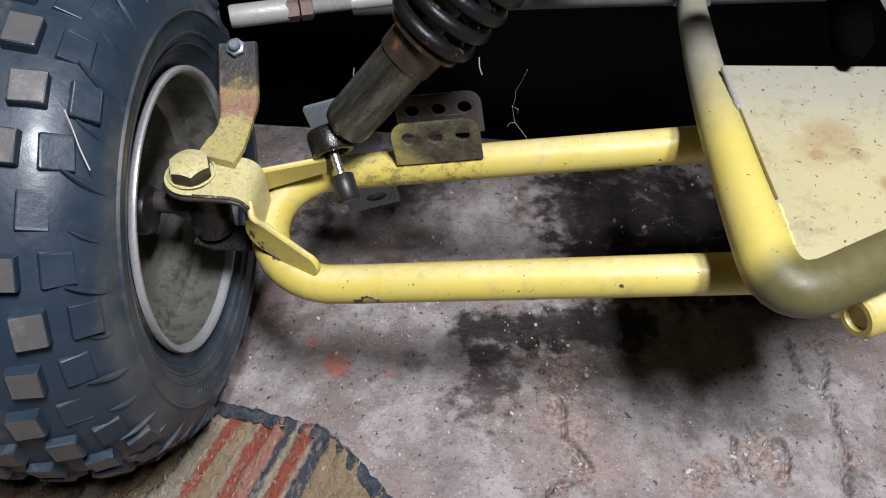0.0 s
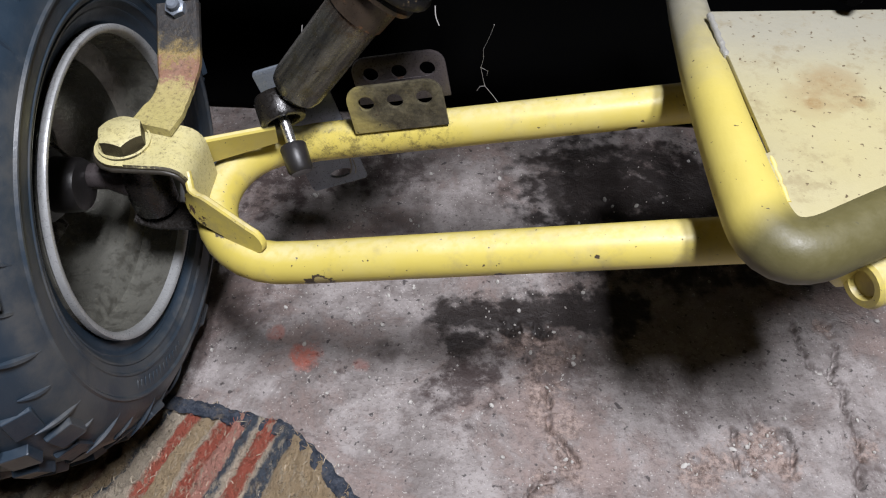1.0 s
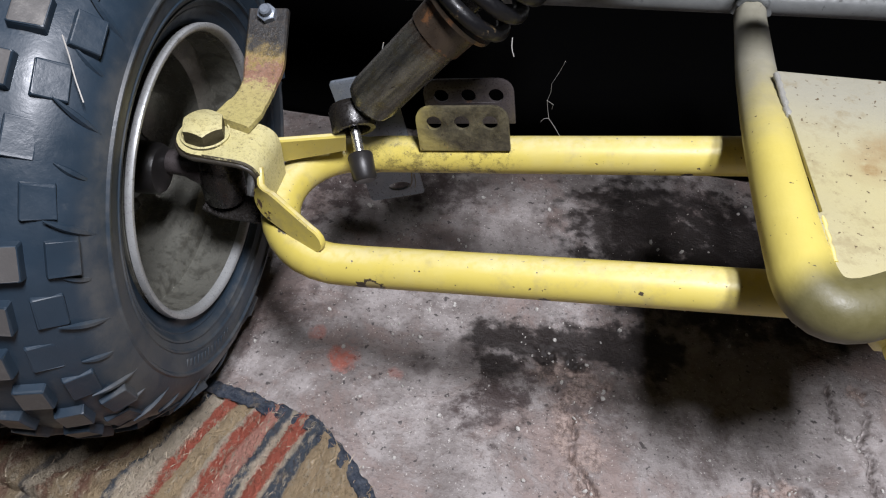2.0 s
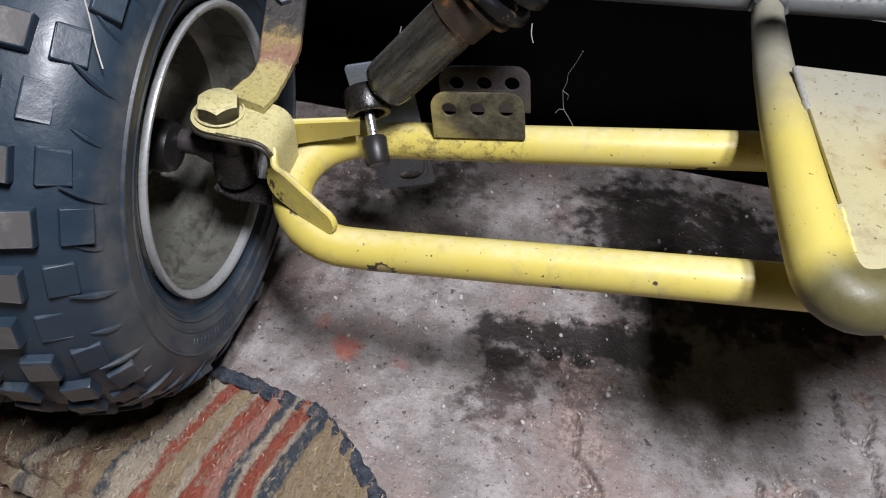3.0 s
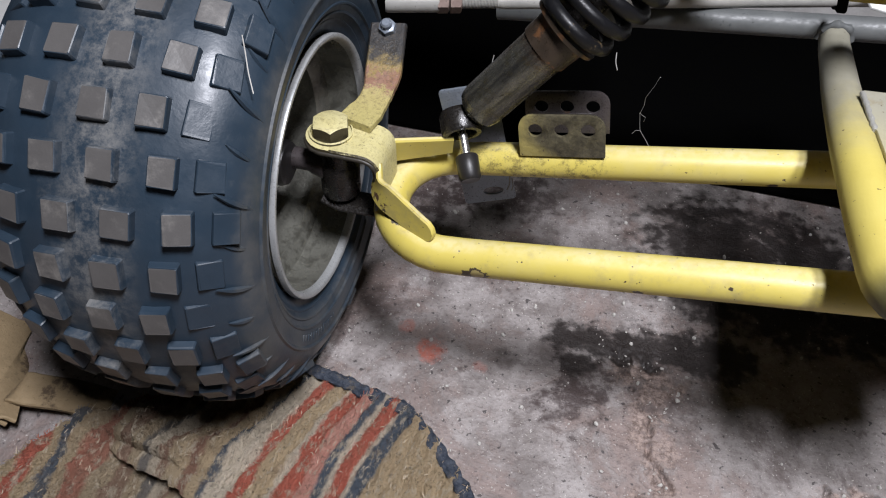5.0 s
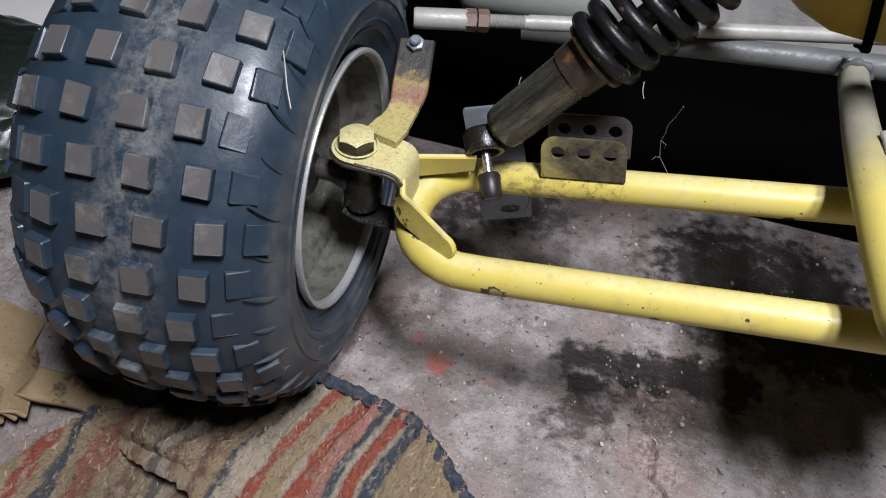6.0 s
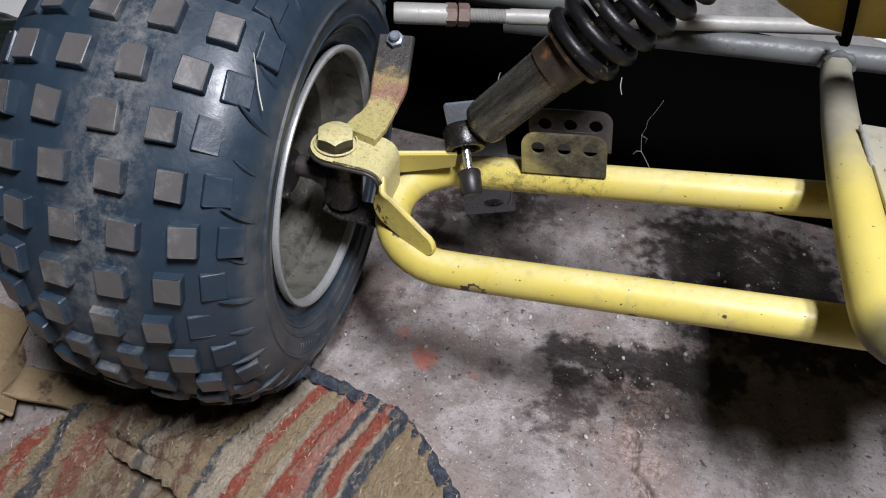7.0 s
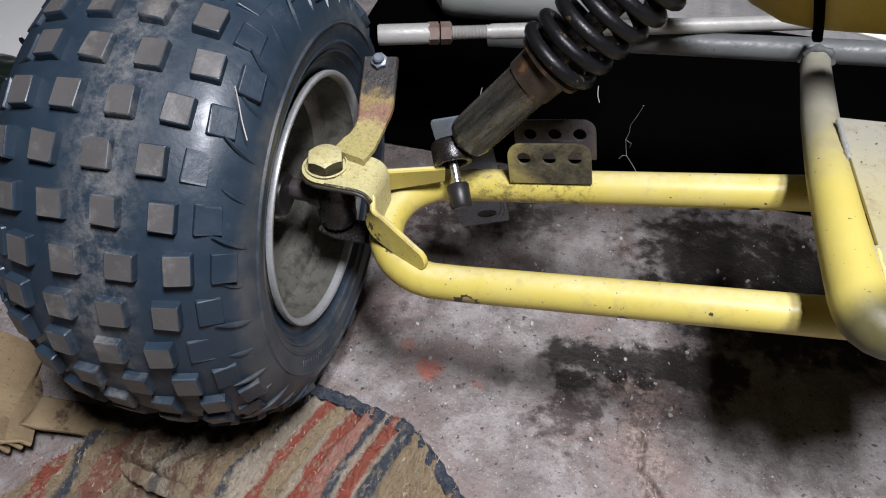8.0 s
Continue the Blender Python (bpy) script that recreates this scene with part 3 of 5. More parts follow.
def slab(bm, outline, thick, m, holes=(), bevel=0.0):
    """A plate in the xy plane of m, with holes, thick along its z."""
    edges = []
    for loop in (outline, *holes):
        vs = [bm.verts.new(m @ Vector((x, y, 0))) for x, y in loop]
        edges += [bm.edges.new((a, b)) for a, b in zip(vs, vs[1:] + vs[:1])]
    got = bmesh.ops.triangle_fill(bm, edges=edges, use_beauty=True)
    faces = [g for g in got["geom"] if isinstance(g, bmesh.types.BMFace)]
    more = bmesh.ops.extrude_face_region(bm, geom=faces)
    vs = [g for g in more["geom"] if isinstance(g, bmesh.types.BMVert)]
    bmesh.ops.translate(bm, verts=vs, vec=m.to_3x3() @ Vector((0, 0, thick)))
    if bevel:
        bmesh.ops.recalc_face_normals(bm, faces=bm.faces)
        sharp = [e for e in bm.edges if len(e.link_faces) == 2 and e.calc_face_angle(0) > 0.9]
        bmesh.ops.bevel(bm, geom=sharp, offset=bevel, segments=2, affect="EDGES", profile=0.6)
    return bm


def ring(x, y, r, n=16, wide=1.0):
    return [(x + r * wide * math.cos(2 * math.pi * k / n), y + r * math.sin(2 * math.pi * k / n)) for k in range(n)]


def rounded(x0, y0, x1, y1, r, n=5, corners=(1, 1, 1, 1)):
    out = []
    for (cx, cy, a), on in zip(((x0 + r, y0 + r, 180), (x1 - r, y0 + r, 270), (x1 - r, y1 - r, 0), (x0 + r, y1 - r, 90)), corners):
        if on:
            out += [(cx + r * math.cos(radians(a + 90 * i / n)), cy + r * math.sin(radians(a + 90 * i / n))) for i in range(n + 1)]
        else:
            out.append((x0 if cx < (x0 + x1) / 2 else x1, y0 if cy < (y0 + y1) / 2 else y1))
    return out


def basis(origin, ex, ey):
    """A pose with its x along ex and its y near ey."""
    x = Vector(ex).normalized()
    z = x.cross(Vector(ey)).normalized()
    y = z.cross(x)
    return Matrix.Translation(origin) @ Matrix((x, y, z)).transposed().to_4x4()


def strip(bm, points, across, width, thick, n_bevel=0.0012):
    """A flat bar bent along points; across: the direction of its width."""
    pts, w = [Vector(p) for p in points], Vector(across).normalized()
    widths = width if isinstance(width, (list, tuple)) else [width] * len(pts)
    rings = []
    for i, p in enumerate(pts):
        d = (pts[min(i + 1, len(pts) - 1)] - pts[max(i - 1, 0)]).normalized()
        s = (w - d * w.dot(d)).normalized()
        o, h, t, b = d.cross(s), widths[i] / 2, thick / 2, n_bevel
        rings.append([bm.verts.new(p + s * a + o * c) for a, c in ((-h + b, -t), (h - b, -t), (h, -t + b), (h, t - b), (h - b, t), (-h + b, t), (-h, t - b), (-h, -t + b))])
    for a, b in zip(rings, rings[1:]):
        for k in range(8):
            bm.faces.new((a[k], a[(k + 1) % 8], b[(k + 1) % 8], b[k]))
    bm.faces.new(rings[0][::-1])
    bm.faces.new(rings[-1])
    return bm


def hexagon(bm, m, across_flats, height, seg=24):
    """A hexagon nut or bolt head along the z of m, its corners turned off at the top."""
    flat = across_flats / 2
    top = flat * 0.94
    rings = [[], [], []]
    for k in range(seg):
        a = 2 * math.pi * k / seg
        r = flat / math.cos((a + math.pi / 6) % (math.pi / 3) - math.pi / 6)
        for ring_, q, z in ((rings[0], r, 0.0), (rings[1], r, height - (r - top) * 0.7), (rings[2], top, height)):
            ring_.append(bm.verts.new(m @ Vector((q * math.cos(a), q * math.sin(a), z))))
    for a, b in zip(rings, rings[1:]):
        for k in range(seg):
            bm.faces.new((a[k], a[(k + 1) % seg], b[(k + 1) % seg], b[k]))
    bm.faces.new(rings[0][::-1])
    bm.faces.new(rings[-1])
    return bm


# ---------- the room ----------
def grid_lines(lo, hi, bands, coarse):
    """Lines from lo to hi, closer inside each band (from, to, step)."""
    out, x = [lo], lo
    while x < hi - 1e-6:
        step = next((s for a, b, s in bands if a - 1e-6 <= x < b - 1e-6), coarse)
        stop = min([v for a, b, s in bands for v in (a, b) if v > x + 1e-6] + [hi])
        x = min(x + step, stop)
        out.append(x)
    return out


def crack_depth(x, y):
    best = 0.0
    for line in CRACKS:
        for (ax, ay), (bx, by) in zip(line, line[1:]):
            if min(ax, bx) - 0.01 < x < max(ax, bx) + 0.01 and min(ay, by) - 0.01 < y < max(ay, by) + 0.01:
                s = min(1.0, max(0.0, ((x - ax) * (bx - ax) + (y - ay) * (by - ay)) / ((bx - ax) ** 2 + (by - ay) ** 2)))
                d = math.hypot(x - ax - s * (bx - ax), y - ay - s * (by - ay)) + 0.0035 * noise.noise((x * 130, y * 130, 2.0))
                wide = 0.0027 + 0.0030 * noise.noise((x * 60, y * 60, 6.0)) + 0.0012 * noise.noise((x * 240, y * 240, 3.0))
                if wide > 0 and d < wide:
                    best = max(best, 0.0070 * (1 - max(0.0, d) / wide))
    return best


def floor_height(x, y):
    """Uneven screed, a few millimetres; shallow pits where it has broken away."""
    h = 0.0016 * noise.noise((x * 9, y * 9, 0.3)) + 0.0010 * noise.noise((x * 41, y * 41, 3.1)) + 0.0005 * noise.noise((x * 140, y * 140, 5.7)) + 0.00035 * noise.noise((x * 330, y * 330, 1.7))
    for px, py, r, d in PITS:
        if abs(x - px) < 2 * r and abs(y - py) < 2 * r:
            k = math.hypot(x - px, y - py) / r + 0.60 * noise.noise((x * 75, y * 75, 9.0)) + 0.25 * noise.noise((x * 210, y * 210, 4.0))
            if k < 1:
                h -= d * ((1 - k) ** 0.5 + 0.8 * noise.noise((x * 120, y * 120, 11.0)) + 0.6 * noise.noise((x * 290, y * 290, 7.0)))
    return h - crack_depth(x, y)


def build_floor():
    xs, ys = grid_lines(-2.2, 2.8, ((-0.60, 0.13, 0.003), (0.13, 0.46, 0.0014), (0.46, 0.75, 0.003)), 0.4), grid_lines(-1.8, 3.2, ((0.20, 0.37, 0.003), (0.37, 0.58, 0.0014), (0.58, 1.10, 0.003)), 0.4)
    verts = [(x, y, floor_height(x, y) if -0.6 < x < 0.75 and 0.2 < y < 1.1 else 0.0) for y in ys for x in xs]
    n = len(xs)
    faces = [(j * n + i, j * n + i + 1, (j + 1) * n + i + 1, (j + 1) * n + i) for j in range(len(ys) - 1) for i in range(n - 1)]
    me = bpy.data.meshes.new("floor")
    me.from_pydata(verts, [], faces)
    me.shade_smooth()
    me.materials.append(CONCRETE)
    return tagged(new("floor", me), "worn grey and red-brown stained concrete garage floor", "floor", kind="structure")


def build_box(name, lo, hi, mat, label, category):
    bm = bmesh.new()
    bmesh.ops.create_cube(bm, size=1.0, matrix=Matrix.Translation([(a + b) / 2 for a, b in zip(lo, hi)]) @ Matrix.Diagonal([b - a for a, b in zip(lo, hi)] + [1]))
    return tagged(link(name, bm, mat, smooth=False), label, category, kind="structure")


build_floor()
build_box("wall_north", (-2.3, 3.2, -0.1), (2.9, 3.32, 2.4), WALL, "plain dark garage wall out of sight", "wall")
build_box("wall_south", (-2.3, -1.92, -0.1), (2.9, -1.8, 2.4), WALL, "plain dark garage wall out of sight", "wall")
build_box("wall_west", (-2.32, -1.8, -0.1), (-2.2, 3.2, 2.4), WALL, "plain dark garage wall out of sight", "wall")
build_box("wall_east", (2.8, -1.8, -0.1), (2.92, 3.2, 2.4), WALL, "plain dark garage wall out of sight", "wall")
build_box("ceiling", (-2.32, -1.92, 2.4), (2.92, 3.32, 2.5), CEILING, "plain dark garage ceiling out of sight", "ceiling")


# ---------- the vehicle ----------
KART = thing("go_kart", (0.10, 0.52, 0.0), "yellow off-road go-kart with knobbly tyre, worn paint and greasy suspension", "go-kart")


# ---------- front wheel ----------
def tyre_radius(a):
    """Carcass radius at the distance a from the tyre's middle."""
    return WR - 0.0056 - 0.0185 * (abs(a) / 0.08) ** 2.5


def tread_block_mesh(wide, long, tall, top, rng):
    """A worn square block: corners knocked off, sides near upright."""
    bm, levels = bmesh.new(), []
    corner = [(sx * (1 - cx), sy * (1 - cy)) for sx, sy, cx, cy in ((1, -1, 0.09, 0), (1, -1, 0, 0.09), (1, 1, 0, 0.09), (1, 1, 0.09, 0), (-1, 1, 0.09, 0), (-1, 1, 0, 0.09), (-1, -1, 0, 0.09), (-1, -1, 0.09, 0))]
    rag = [rng.uniform(-0.0005, 0.0004) for _ in corner]
    for g, z, keep in ((0.0010, -0.006, 0.0), (0.0003, tall - 0.0016, 0.6), (0.0, tall - 0.0004, 1.0), (-0.0005, tall, 1.2)):
        levels.append([bm.verts.new((x * (wide + g + r * keep), y * (long + g + r * keep), z + (rng.uniform(-0.0003, 0.0002) if keep else 0))) for (x, y), r in zip(corner, rag)])
    for p, q in zip(levels, levels[1:]):
        for k in range(8):
            f = bm.faces.new((p[k], p[(k + 1) % 8], q[(k + 1) % 8], q[k]))
            f.material_index = 1
    bm.faces.new(levels[-1])
    bmesh.ops.recalc_face_normals(bm, faces=bm.faces)
    me = bpy.data.meshes.new("tread_block")
    bm.to_mesh(me)
    bm.free()
    me.materials.append(top)
    me.materials.append(RUBBER)
    return me


def build_wheel():
    # rim: barrel with a dropped centre, dished disc with pressed folds about the hub
    bm = bmesh.new()
    lathe(bm, [(0.0790, 0.0952), (0.0745, 0.0956), (0.0560, 0.0958), (0.0505, 0.0948), (0.0465, 0.0850), (0.0435, 0.0822), (0.0260, 0.0812), (0.0130, 0.0790), (0.0040, 0.0745), (-0.0005, 0.0690), (0.0005, 0.0640), (0.0030, 0.0585), (0.0065, 0.0530), (0.0105, 0.0475), (0.0140, 0.0420), (0.0165, 0.0370), (0.0175, 0.0310), (0.0175, 0.0), (0.0130, 0.0), (0.0100, 0.0420), (-0.0040, 0.0640), (-0.0050, 0.0700), (0.0030, 0.0810), (0.0260, 0.0838), (0.0400, 0.0845), (0.0440, 0.0900), (0.0500, 0.0975), (0.0760, 0.0980)], WHEEL, 160, closed=True)
    back = WHEEL.inverted()
    for v in bm.verts:
        p = back @ v.co
        r = math.hypot(p.y, p.z)
        if 0.026 < r < 0.068 and p.x < 0.03:
            a = (math.atan2(p.z, p.y) + radians(102) + math.pi / 5) % (2 * math.pi / 5) - math.pi / 5
            ridge = math.exp(-((a - 0.15) / 0.085) ** 2) + math.exp(-((a + 0.15) / 0.085) ** 2) - 0.45 * math.exp(-(a / 0.5) ** 2)
            p.x += 0.0190 * ridge * min(1.0, (r - 0.026) / 0.008) * max(0.0, (0.068 - r) / 0.036) ** 0.7
            v.co = WHEEL @ p
    wheel = part("front_wheel", bm, RIM_DISC, KART, "knobbly black tyre on a cream steel rim, dull and dirty inside")
    bm = bmesh.new()
    lathe(bm, [(0.0770, 0.0950), (0.0800, 0.0952), (0.0818, 0.0958), (0.0828, 0.0968), (0.0834, 0.0986), (0.0832, 0.1000), (0.0818, 0.1007), (0.0790, 0.1005), (0.0775, 0.0988)], WHEEL, 160, closed=True)
    part("rim_lip", bm, RIM_LIP, wheel, "scuffed bare metal rim lip")
    bm = bmesh.new()
    lathe(bm, [(-0.02, 0.0), (-0.02, 0.030), (0.019, 0.030), (0.021, 0.0275), (0.0225, 0.0275), (0.024, 0.0250), (0.0275, 0.0250), (0.0285, 0.0225), (0.031, 0.0225), (0.033, 0.0185), (0.048, 0.0180), (0.0515, 0.0165), (0.053, 0.0130), (0.053, 0.0)], WHEEL, 48)
    part("hub", bm, BOOT_RUBBER, wheel, "greasy black hub with a ribbed rubber boot")
    half = [(0.0, tyre_radius(0)), (0.02, tyre_radius(0.02)), (0.04, tyre_radius(0.04)), (0.058, tyre_radius(0.058)), (0.074, tyre_radius(0.074)), (0.0825, 0.156), (0.0880, 0.147), (0.0897, 0.1392), (0.0899, 0.1384), (0.0914, 0.1374), (0.0914, 0.1360), (0.0897, 0.1348), (0.0890, 0.1280), (0.0878, 0.1232),
            (0.0884, 0.1224), (0.0882, 0.1212), (0.0864, 0.1204), (0.0846, 0.1166), (0.0852, 0.1158), (0.0848, 0.1146), (0.0828, 0.1138), (0.0806, 0.1108), (0.0808, 0.1100), (0.0802, 0.1090), (0.0788, 0.1078), (0.0776, 0.1056), (0.0770, 0.1030), (0.0755, 0.1000), (0.060, 0.0985)]
    bm = bmesh.new()
    lathe(bm, [(-x, r) for x, r in reversed(half[1:])] + half, WHEEL, 192, closed=True)
    part("tyre", bm, RUBBER, wheel, "black rubber tyre dusty along its middle")
    # square tread blocks, each on the carcass's curve
    rows, rng = 36, random.Random(21)
    inv = parent_world(wheel).inverted()
    for a, wide, long, tall in ((0.0173, 0.0083, 0.0090, 0.0054), (0.0494, 0.0080, 0.0090, 0.0060), (0.0715, 0.0078, 0.0092, 0.0030)):
        kinds = [tread_block_mesh(wide, long, tall, BLOCK_RUBBER if a < 0.06 else RUBBER, rng) for _ in range(5)]
        for side in (-1, 1):
            for k in range(rows):
                x = a * side + (0.0, 0.0085, 0.0, -0.0085)[k % 4]
                slope = (tyre_radius(x + 0.002) - tyre_radius(x - 0.002)) / 0.004
                if a > 0.07:
                    slope *= 1.6
                ang = radians(51.98 + 10 * (k - 4))
                wob = Euler((rng.uniform(-0.03, 0.03), rng.uniform(-0.04, 0.04), rng.uniform(-0.06, 0.06))).to_matrix().to_4x4()
                m = WHEEL @ Matrix.Rotation(ang, 4, "X") @ Matrix.Translation((x, 0, tyre_radius(x) - (0.002 if a > 0.07 else 0))) @ Matrix.Rotation(-math.atan(slope), 4, "Y") @ wob
                ob = new("tread_block", kinds[rng.randrange(5)])
                ob.parent = wheel
                ob.matrix_parent_inverse = inv
                ob.matrix_basis = m @ Matrix.Diagonal((rng.uniform(0.94, 1.05), rng.uniform(0.94, 1.05), rng.uniform(0.85, 1.05), 1))
    # low tapered ridges down the shoulder, long and short by turns
    kinds = []
    for long in (1.0, 0.75):
        bm = bmesh.new()
        pts = [(0.0008 * s * s, 0.0145 * long * s, -0.0006 - 0.0010 * s * s) for s in (k / 4 - 1 for k in range(9))]
        sweep(bm, pts, [0.0005, 0.0011, 0.0016, 0.0019, 0.0020, 0.0019, 0.0015, 0.0010, 0.0004], 6)
        me = bpy.data.meshes.new("shoulder_bar")
        bm.to_mesh(me)
        bm.free()
        me.materials.append(RUBBER)
        kinds.append(me)
    for side in (-1, 1):
        for k in range(rows):
            m = WHEEL @ Matrix.Rotation(radians(57 + 10 * k), 4, "X") @ Matrix.Translation((0.0832 * side, 0, 0.1575 - 0.002 * (k % 2))) @ Matrix.Rotation(radians(62 * side), 4, "Y") @ Matrix.Rotation(radians(68), 4, "Z")
            ob = new("shoulder_bar", kinds[k % 2])
            ob.parent = wheel
            ob.matrix_parent_inverse = inv
            ob.matrix_basis = m
    # moulded marks on the sidewall, too worn to read
    rng = random.Random(7)
    for k in range(13):
        bm = bmesh.new()
        w, h = rng.uniform(0.0012, 0.0030), rng.uniform(0.0025, 0.0040)
        m = WHEEL @ Matrix.Rotation(radians(128 + 2.6 * k), 4, "X") @ Matrix.Translation((0.0888, 0, 0.1290)) @ Matrix.Rotation(radians(90), 4, "Y")
        slab(bm, rounded(-h, -w / 2, h, w / 2, 0.0005, 3), 0.0008, m)
        part("sidewall_mark", bm, RUBBER, wheel)
    return wheel


build_wheel()


# ---------- steering knuckle and its yoke ----------
KX, KY = -0.101, 0.493


def build_knuckle():
    bm = bmesh.new()
    lathe(bm, [(0.0, 0.0), (0.0, 0.0120), (0.004, 0.0152), (0.030, 0.0156), (0.0335, 0.0145), (0.036, 0.0135), (0.050, 0.0135), (0.050, 0.0)], basis((KX + 0.004, KY, 0.178), (0, 0, 1), (0, 1, 0)), 32)
    kn = part("steering_knuckle", bm, DARK_STEEL, KART, "greasy black knuckle with yellow arm turning rusty")
    bm = bmesh.new()
    lathe(bm, [(-0.045, 0.0), (-0.045, 0.0085), (-0.020, 0.0085), (-0.016, 0.0100), (-0.006, 0.013), (0.012, 0.013), (0.012, 0.0)], Matrix.Translation((KX, KY, 0.205)), 24)
    part("spindle", bm, GREASY_BRACKET, kn, "greasy wheel spindle with a rubbed shoulder")
    bm = bmesh.new()
    path = fillet([(KX + 0.014, KY + 0.010, 0.2395), (KX + 0.020, 0.530, 0.2395), (-0.080, 0.552, 0.246), (-0.087, 0.594, 0.270)], 0.03)
    n = len(path)
    strip(bm, path, (1, 0, 0), [0.0285 - 0.0050 * math.sin(math.pi * min(1.0, 1.25 * i / n)) + 0.0012 * noise.noise((i * 0.4, 0, 0)) for i in range(n)], 0.0065)
    part("steering_arm", bm, ARM, kn, "flat yellow arm, rusty and bare towards the tip")
    bm = bmesh.new()
    lathe(bm, [(0.0, 0.0152), (0.0, 0.0160), (0.0022, 0.0164), (0.0028, 0.0152)], basis((KX, KY, 0.2358), (0, 0, 1), (0, 1, 0)), 32, closed=True)
    part("washer", bm, YOKE, kn)
    bm = bmesh.new()
    hexagon(bm, Matrix.Translation((KX, KY, 0.2365)) @ Matrix.Rotation(0.35, 4, "Z"), 0.0250, 0.0112)
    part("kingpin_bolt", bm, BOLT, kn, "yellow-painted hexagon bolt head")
    m = basis((-0.0862, 0.588, 0.2700), (1, 0, 0), (0, 1, 0.6))
    bm = bmesh.new()
    sweep(bm, [m @ Vector((0, 0, -0.004)), m @ Vector((0, 0, 0.0095)), m @ Vector((0, 0, 0.0108))], [0.0042, 0.0042, 0.0030], 14)
    hexagon(bm, m, 0.0120, 0.0055)
    part("tip_bolt", bm, ZINC_PLATE, kn, "small grey threaded bolt end")
    return kn


build_knuckle()


# ---------- lower suspension arm ----------
FL, FR = Vector((0.000, 0.448, 0.1800)), Vector((0.300, 0.441, 0.2385))
RL, RR = Vector((-0.012, 0.556, 0.1820)), Vector((0.300, 0.562, 0.2390))
TR = 0.0138


def build_arm():
    e, bend = (RR - RL).normalized(), []
    for k in range(17):
        a = -math.pi / 2 - math.pi * k / 16
        mid, rad = (FL + RL) / 2, (RL.y - FL.y) / 2
        bend.append((mid.x + 0.050 * math.cos(a), mid.y + rad * math.sin(a), FL.z + (RL.z - FL.z) * k / 16))
    bm = bmesh.new()
    sweep(bm, [FR + (FR - FL) * 0.02, FL + (FR - FL) * 0.5, FL + (FR - FL) * 0.05, *bend, RL + (RR - RL) * 0.05, RL + (RR - RL) * 0.5, RR + (RR - RL) * 0.02], TR, 28)
    arm = part("suspension_arm", bm, PAINT, KART, "yellow tubular lower arm bent to a U, chipped paint")
    # yoke: a strap bent to a C round the kingpin, its front wing running down the arm
    bm = bmesh.new()
    path = fillet([(KX + 0.004, KY, 0.2330), (-0.0605, KY, 0.2330), (-0.0590, KY - 0.002, 0.180)], 0.014, 8)
    strip(bm, path, (0, 1, 0), 0.040, 0.0062)
    flange = [(KX + 0.005, KY - 0.020), (KX + 0.005, KY + 0.020)] + [(KX + 0.019 * math.cos(t), KY + 0.020 * math.sin(t)) for t in (radians(95 + 170 * k / 14) for k in range(15))]
    slab(bm, flange, 0.0062, Matrix.Translation((0, 0, 0.2299)), (), 0.001)
    edge = bmesh.new()
    rim = [(KX + 0.019 * math.cos(t), KY + 0.020 * math.sin(t), 0.2322) for t in (radians(200 + 68 * k / 8) for k in range(9))] + [(p.x, KY - 0.0198, p.z - 0.0008) for p in path]
    sweep(edge, rim, [0.0017 + 0.0007 * noise.noise((k * 0.9, 3, 0)) for k in range(len(rim))], 10)
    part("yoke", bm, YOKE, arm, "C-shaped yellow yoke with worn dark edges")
    part("greasy_edge", edge, LUG_DIRT, arm, "black greasy rim of the yoke")
    bm = bmesh.new()
    strip(bm, fillet([(-0.061, KY, 0.182), (-0.062, KY, 0.170), (KX + 0.004, KY - 0.002, 0.171), (KX - 0.009, KY - 0.002, 0.177)], 0.010), (0, 1, 0), 0.024, 0.0085, 0.0034)
    part("lower_lug", bm, DARK_STEEL, arm, "greasy lower lug of the yoke")
    bm = bmesh.new()
    strip(bm, fillet([(-0.0605, 0.4800, 0.2275), (-0.0580, 0.4690, 0.2100), (-0.020, 0.4508, 0.2005)], 0.018) + [(-0.0150, 0.4487, 0.1998), (-0.0115, 0.4472, 0.1994), (-0.0095, 0.4463, 0.1992)], (0.1, 0.1, 1), [0.006, 0.013, 0.018, 0.0215, 0.0235] + [0.025] * 5 + [0.020, 0.0185, 0.0135, 0.006], 0.0048)
    part("front_wing", bm, PAINT_DIRTY, arm, "flat yellow strap with a rounded end")
    bm = bmesh.new()
    strip(bm, [(-0.062, 0.514, 0.212), (-0.040, 0.524, 0.212), (-0.018, 0.534, 0.212)], (0.0, -0.25, 1), [0.026, 0.022, 0.018], 0.0045)
    part("gusset", bm, PAINT, arm)
    # clamp plates with three holes
    for name, p, mat, label in (("clamp_plate", (0.034, 0.5490, 0.203), CLAMP, "greasy drilled plate, yellow at one end"), ("clamp_plate", (0.034, 0.5760, 0.206), GREASY_BRACKET, "greasy dark drilled plate")):
        bm = bmesh.new()
        m = basis(p, e, (0, 0.12, 1))
        slab(bm, rounded(0, 0, 0.066, 0.036, 0.011, 5, (0, 0, 1, 1)), 0.003, m, [ring(0.013, 0.023, 0.0054), ring(0.033, 0.023, 0.0054), ring(0.053, 0.023, 0.0054)], 0.0006)
        part(name, bm, mat, arm, label)
    bm = bmesh.new()
    m = basis((-0.041, 0.5735, 0.230), (0.97, 0.2, 0.24), (0.28, 0.02, -1))
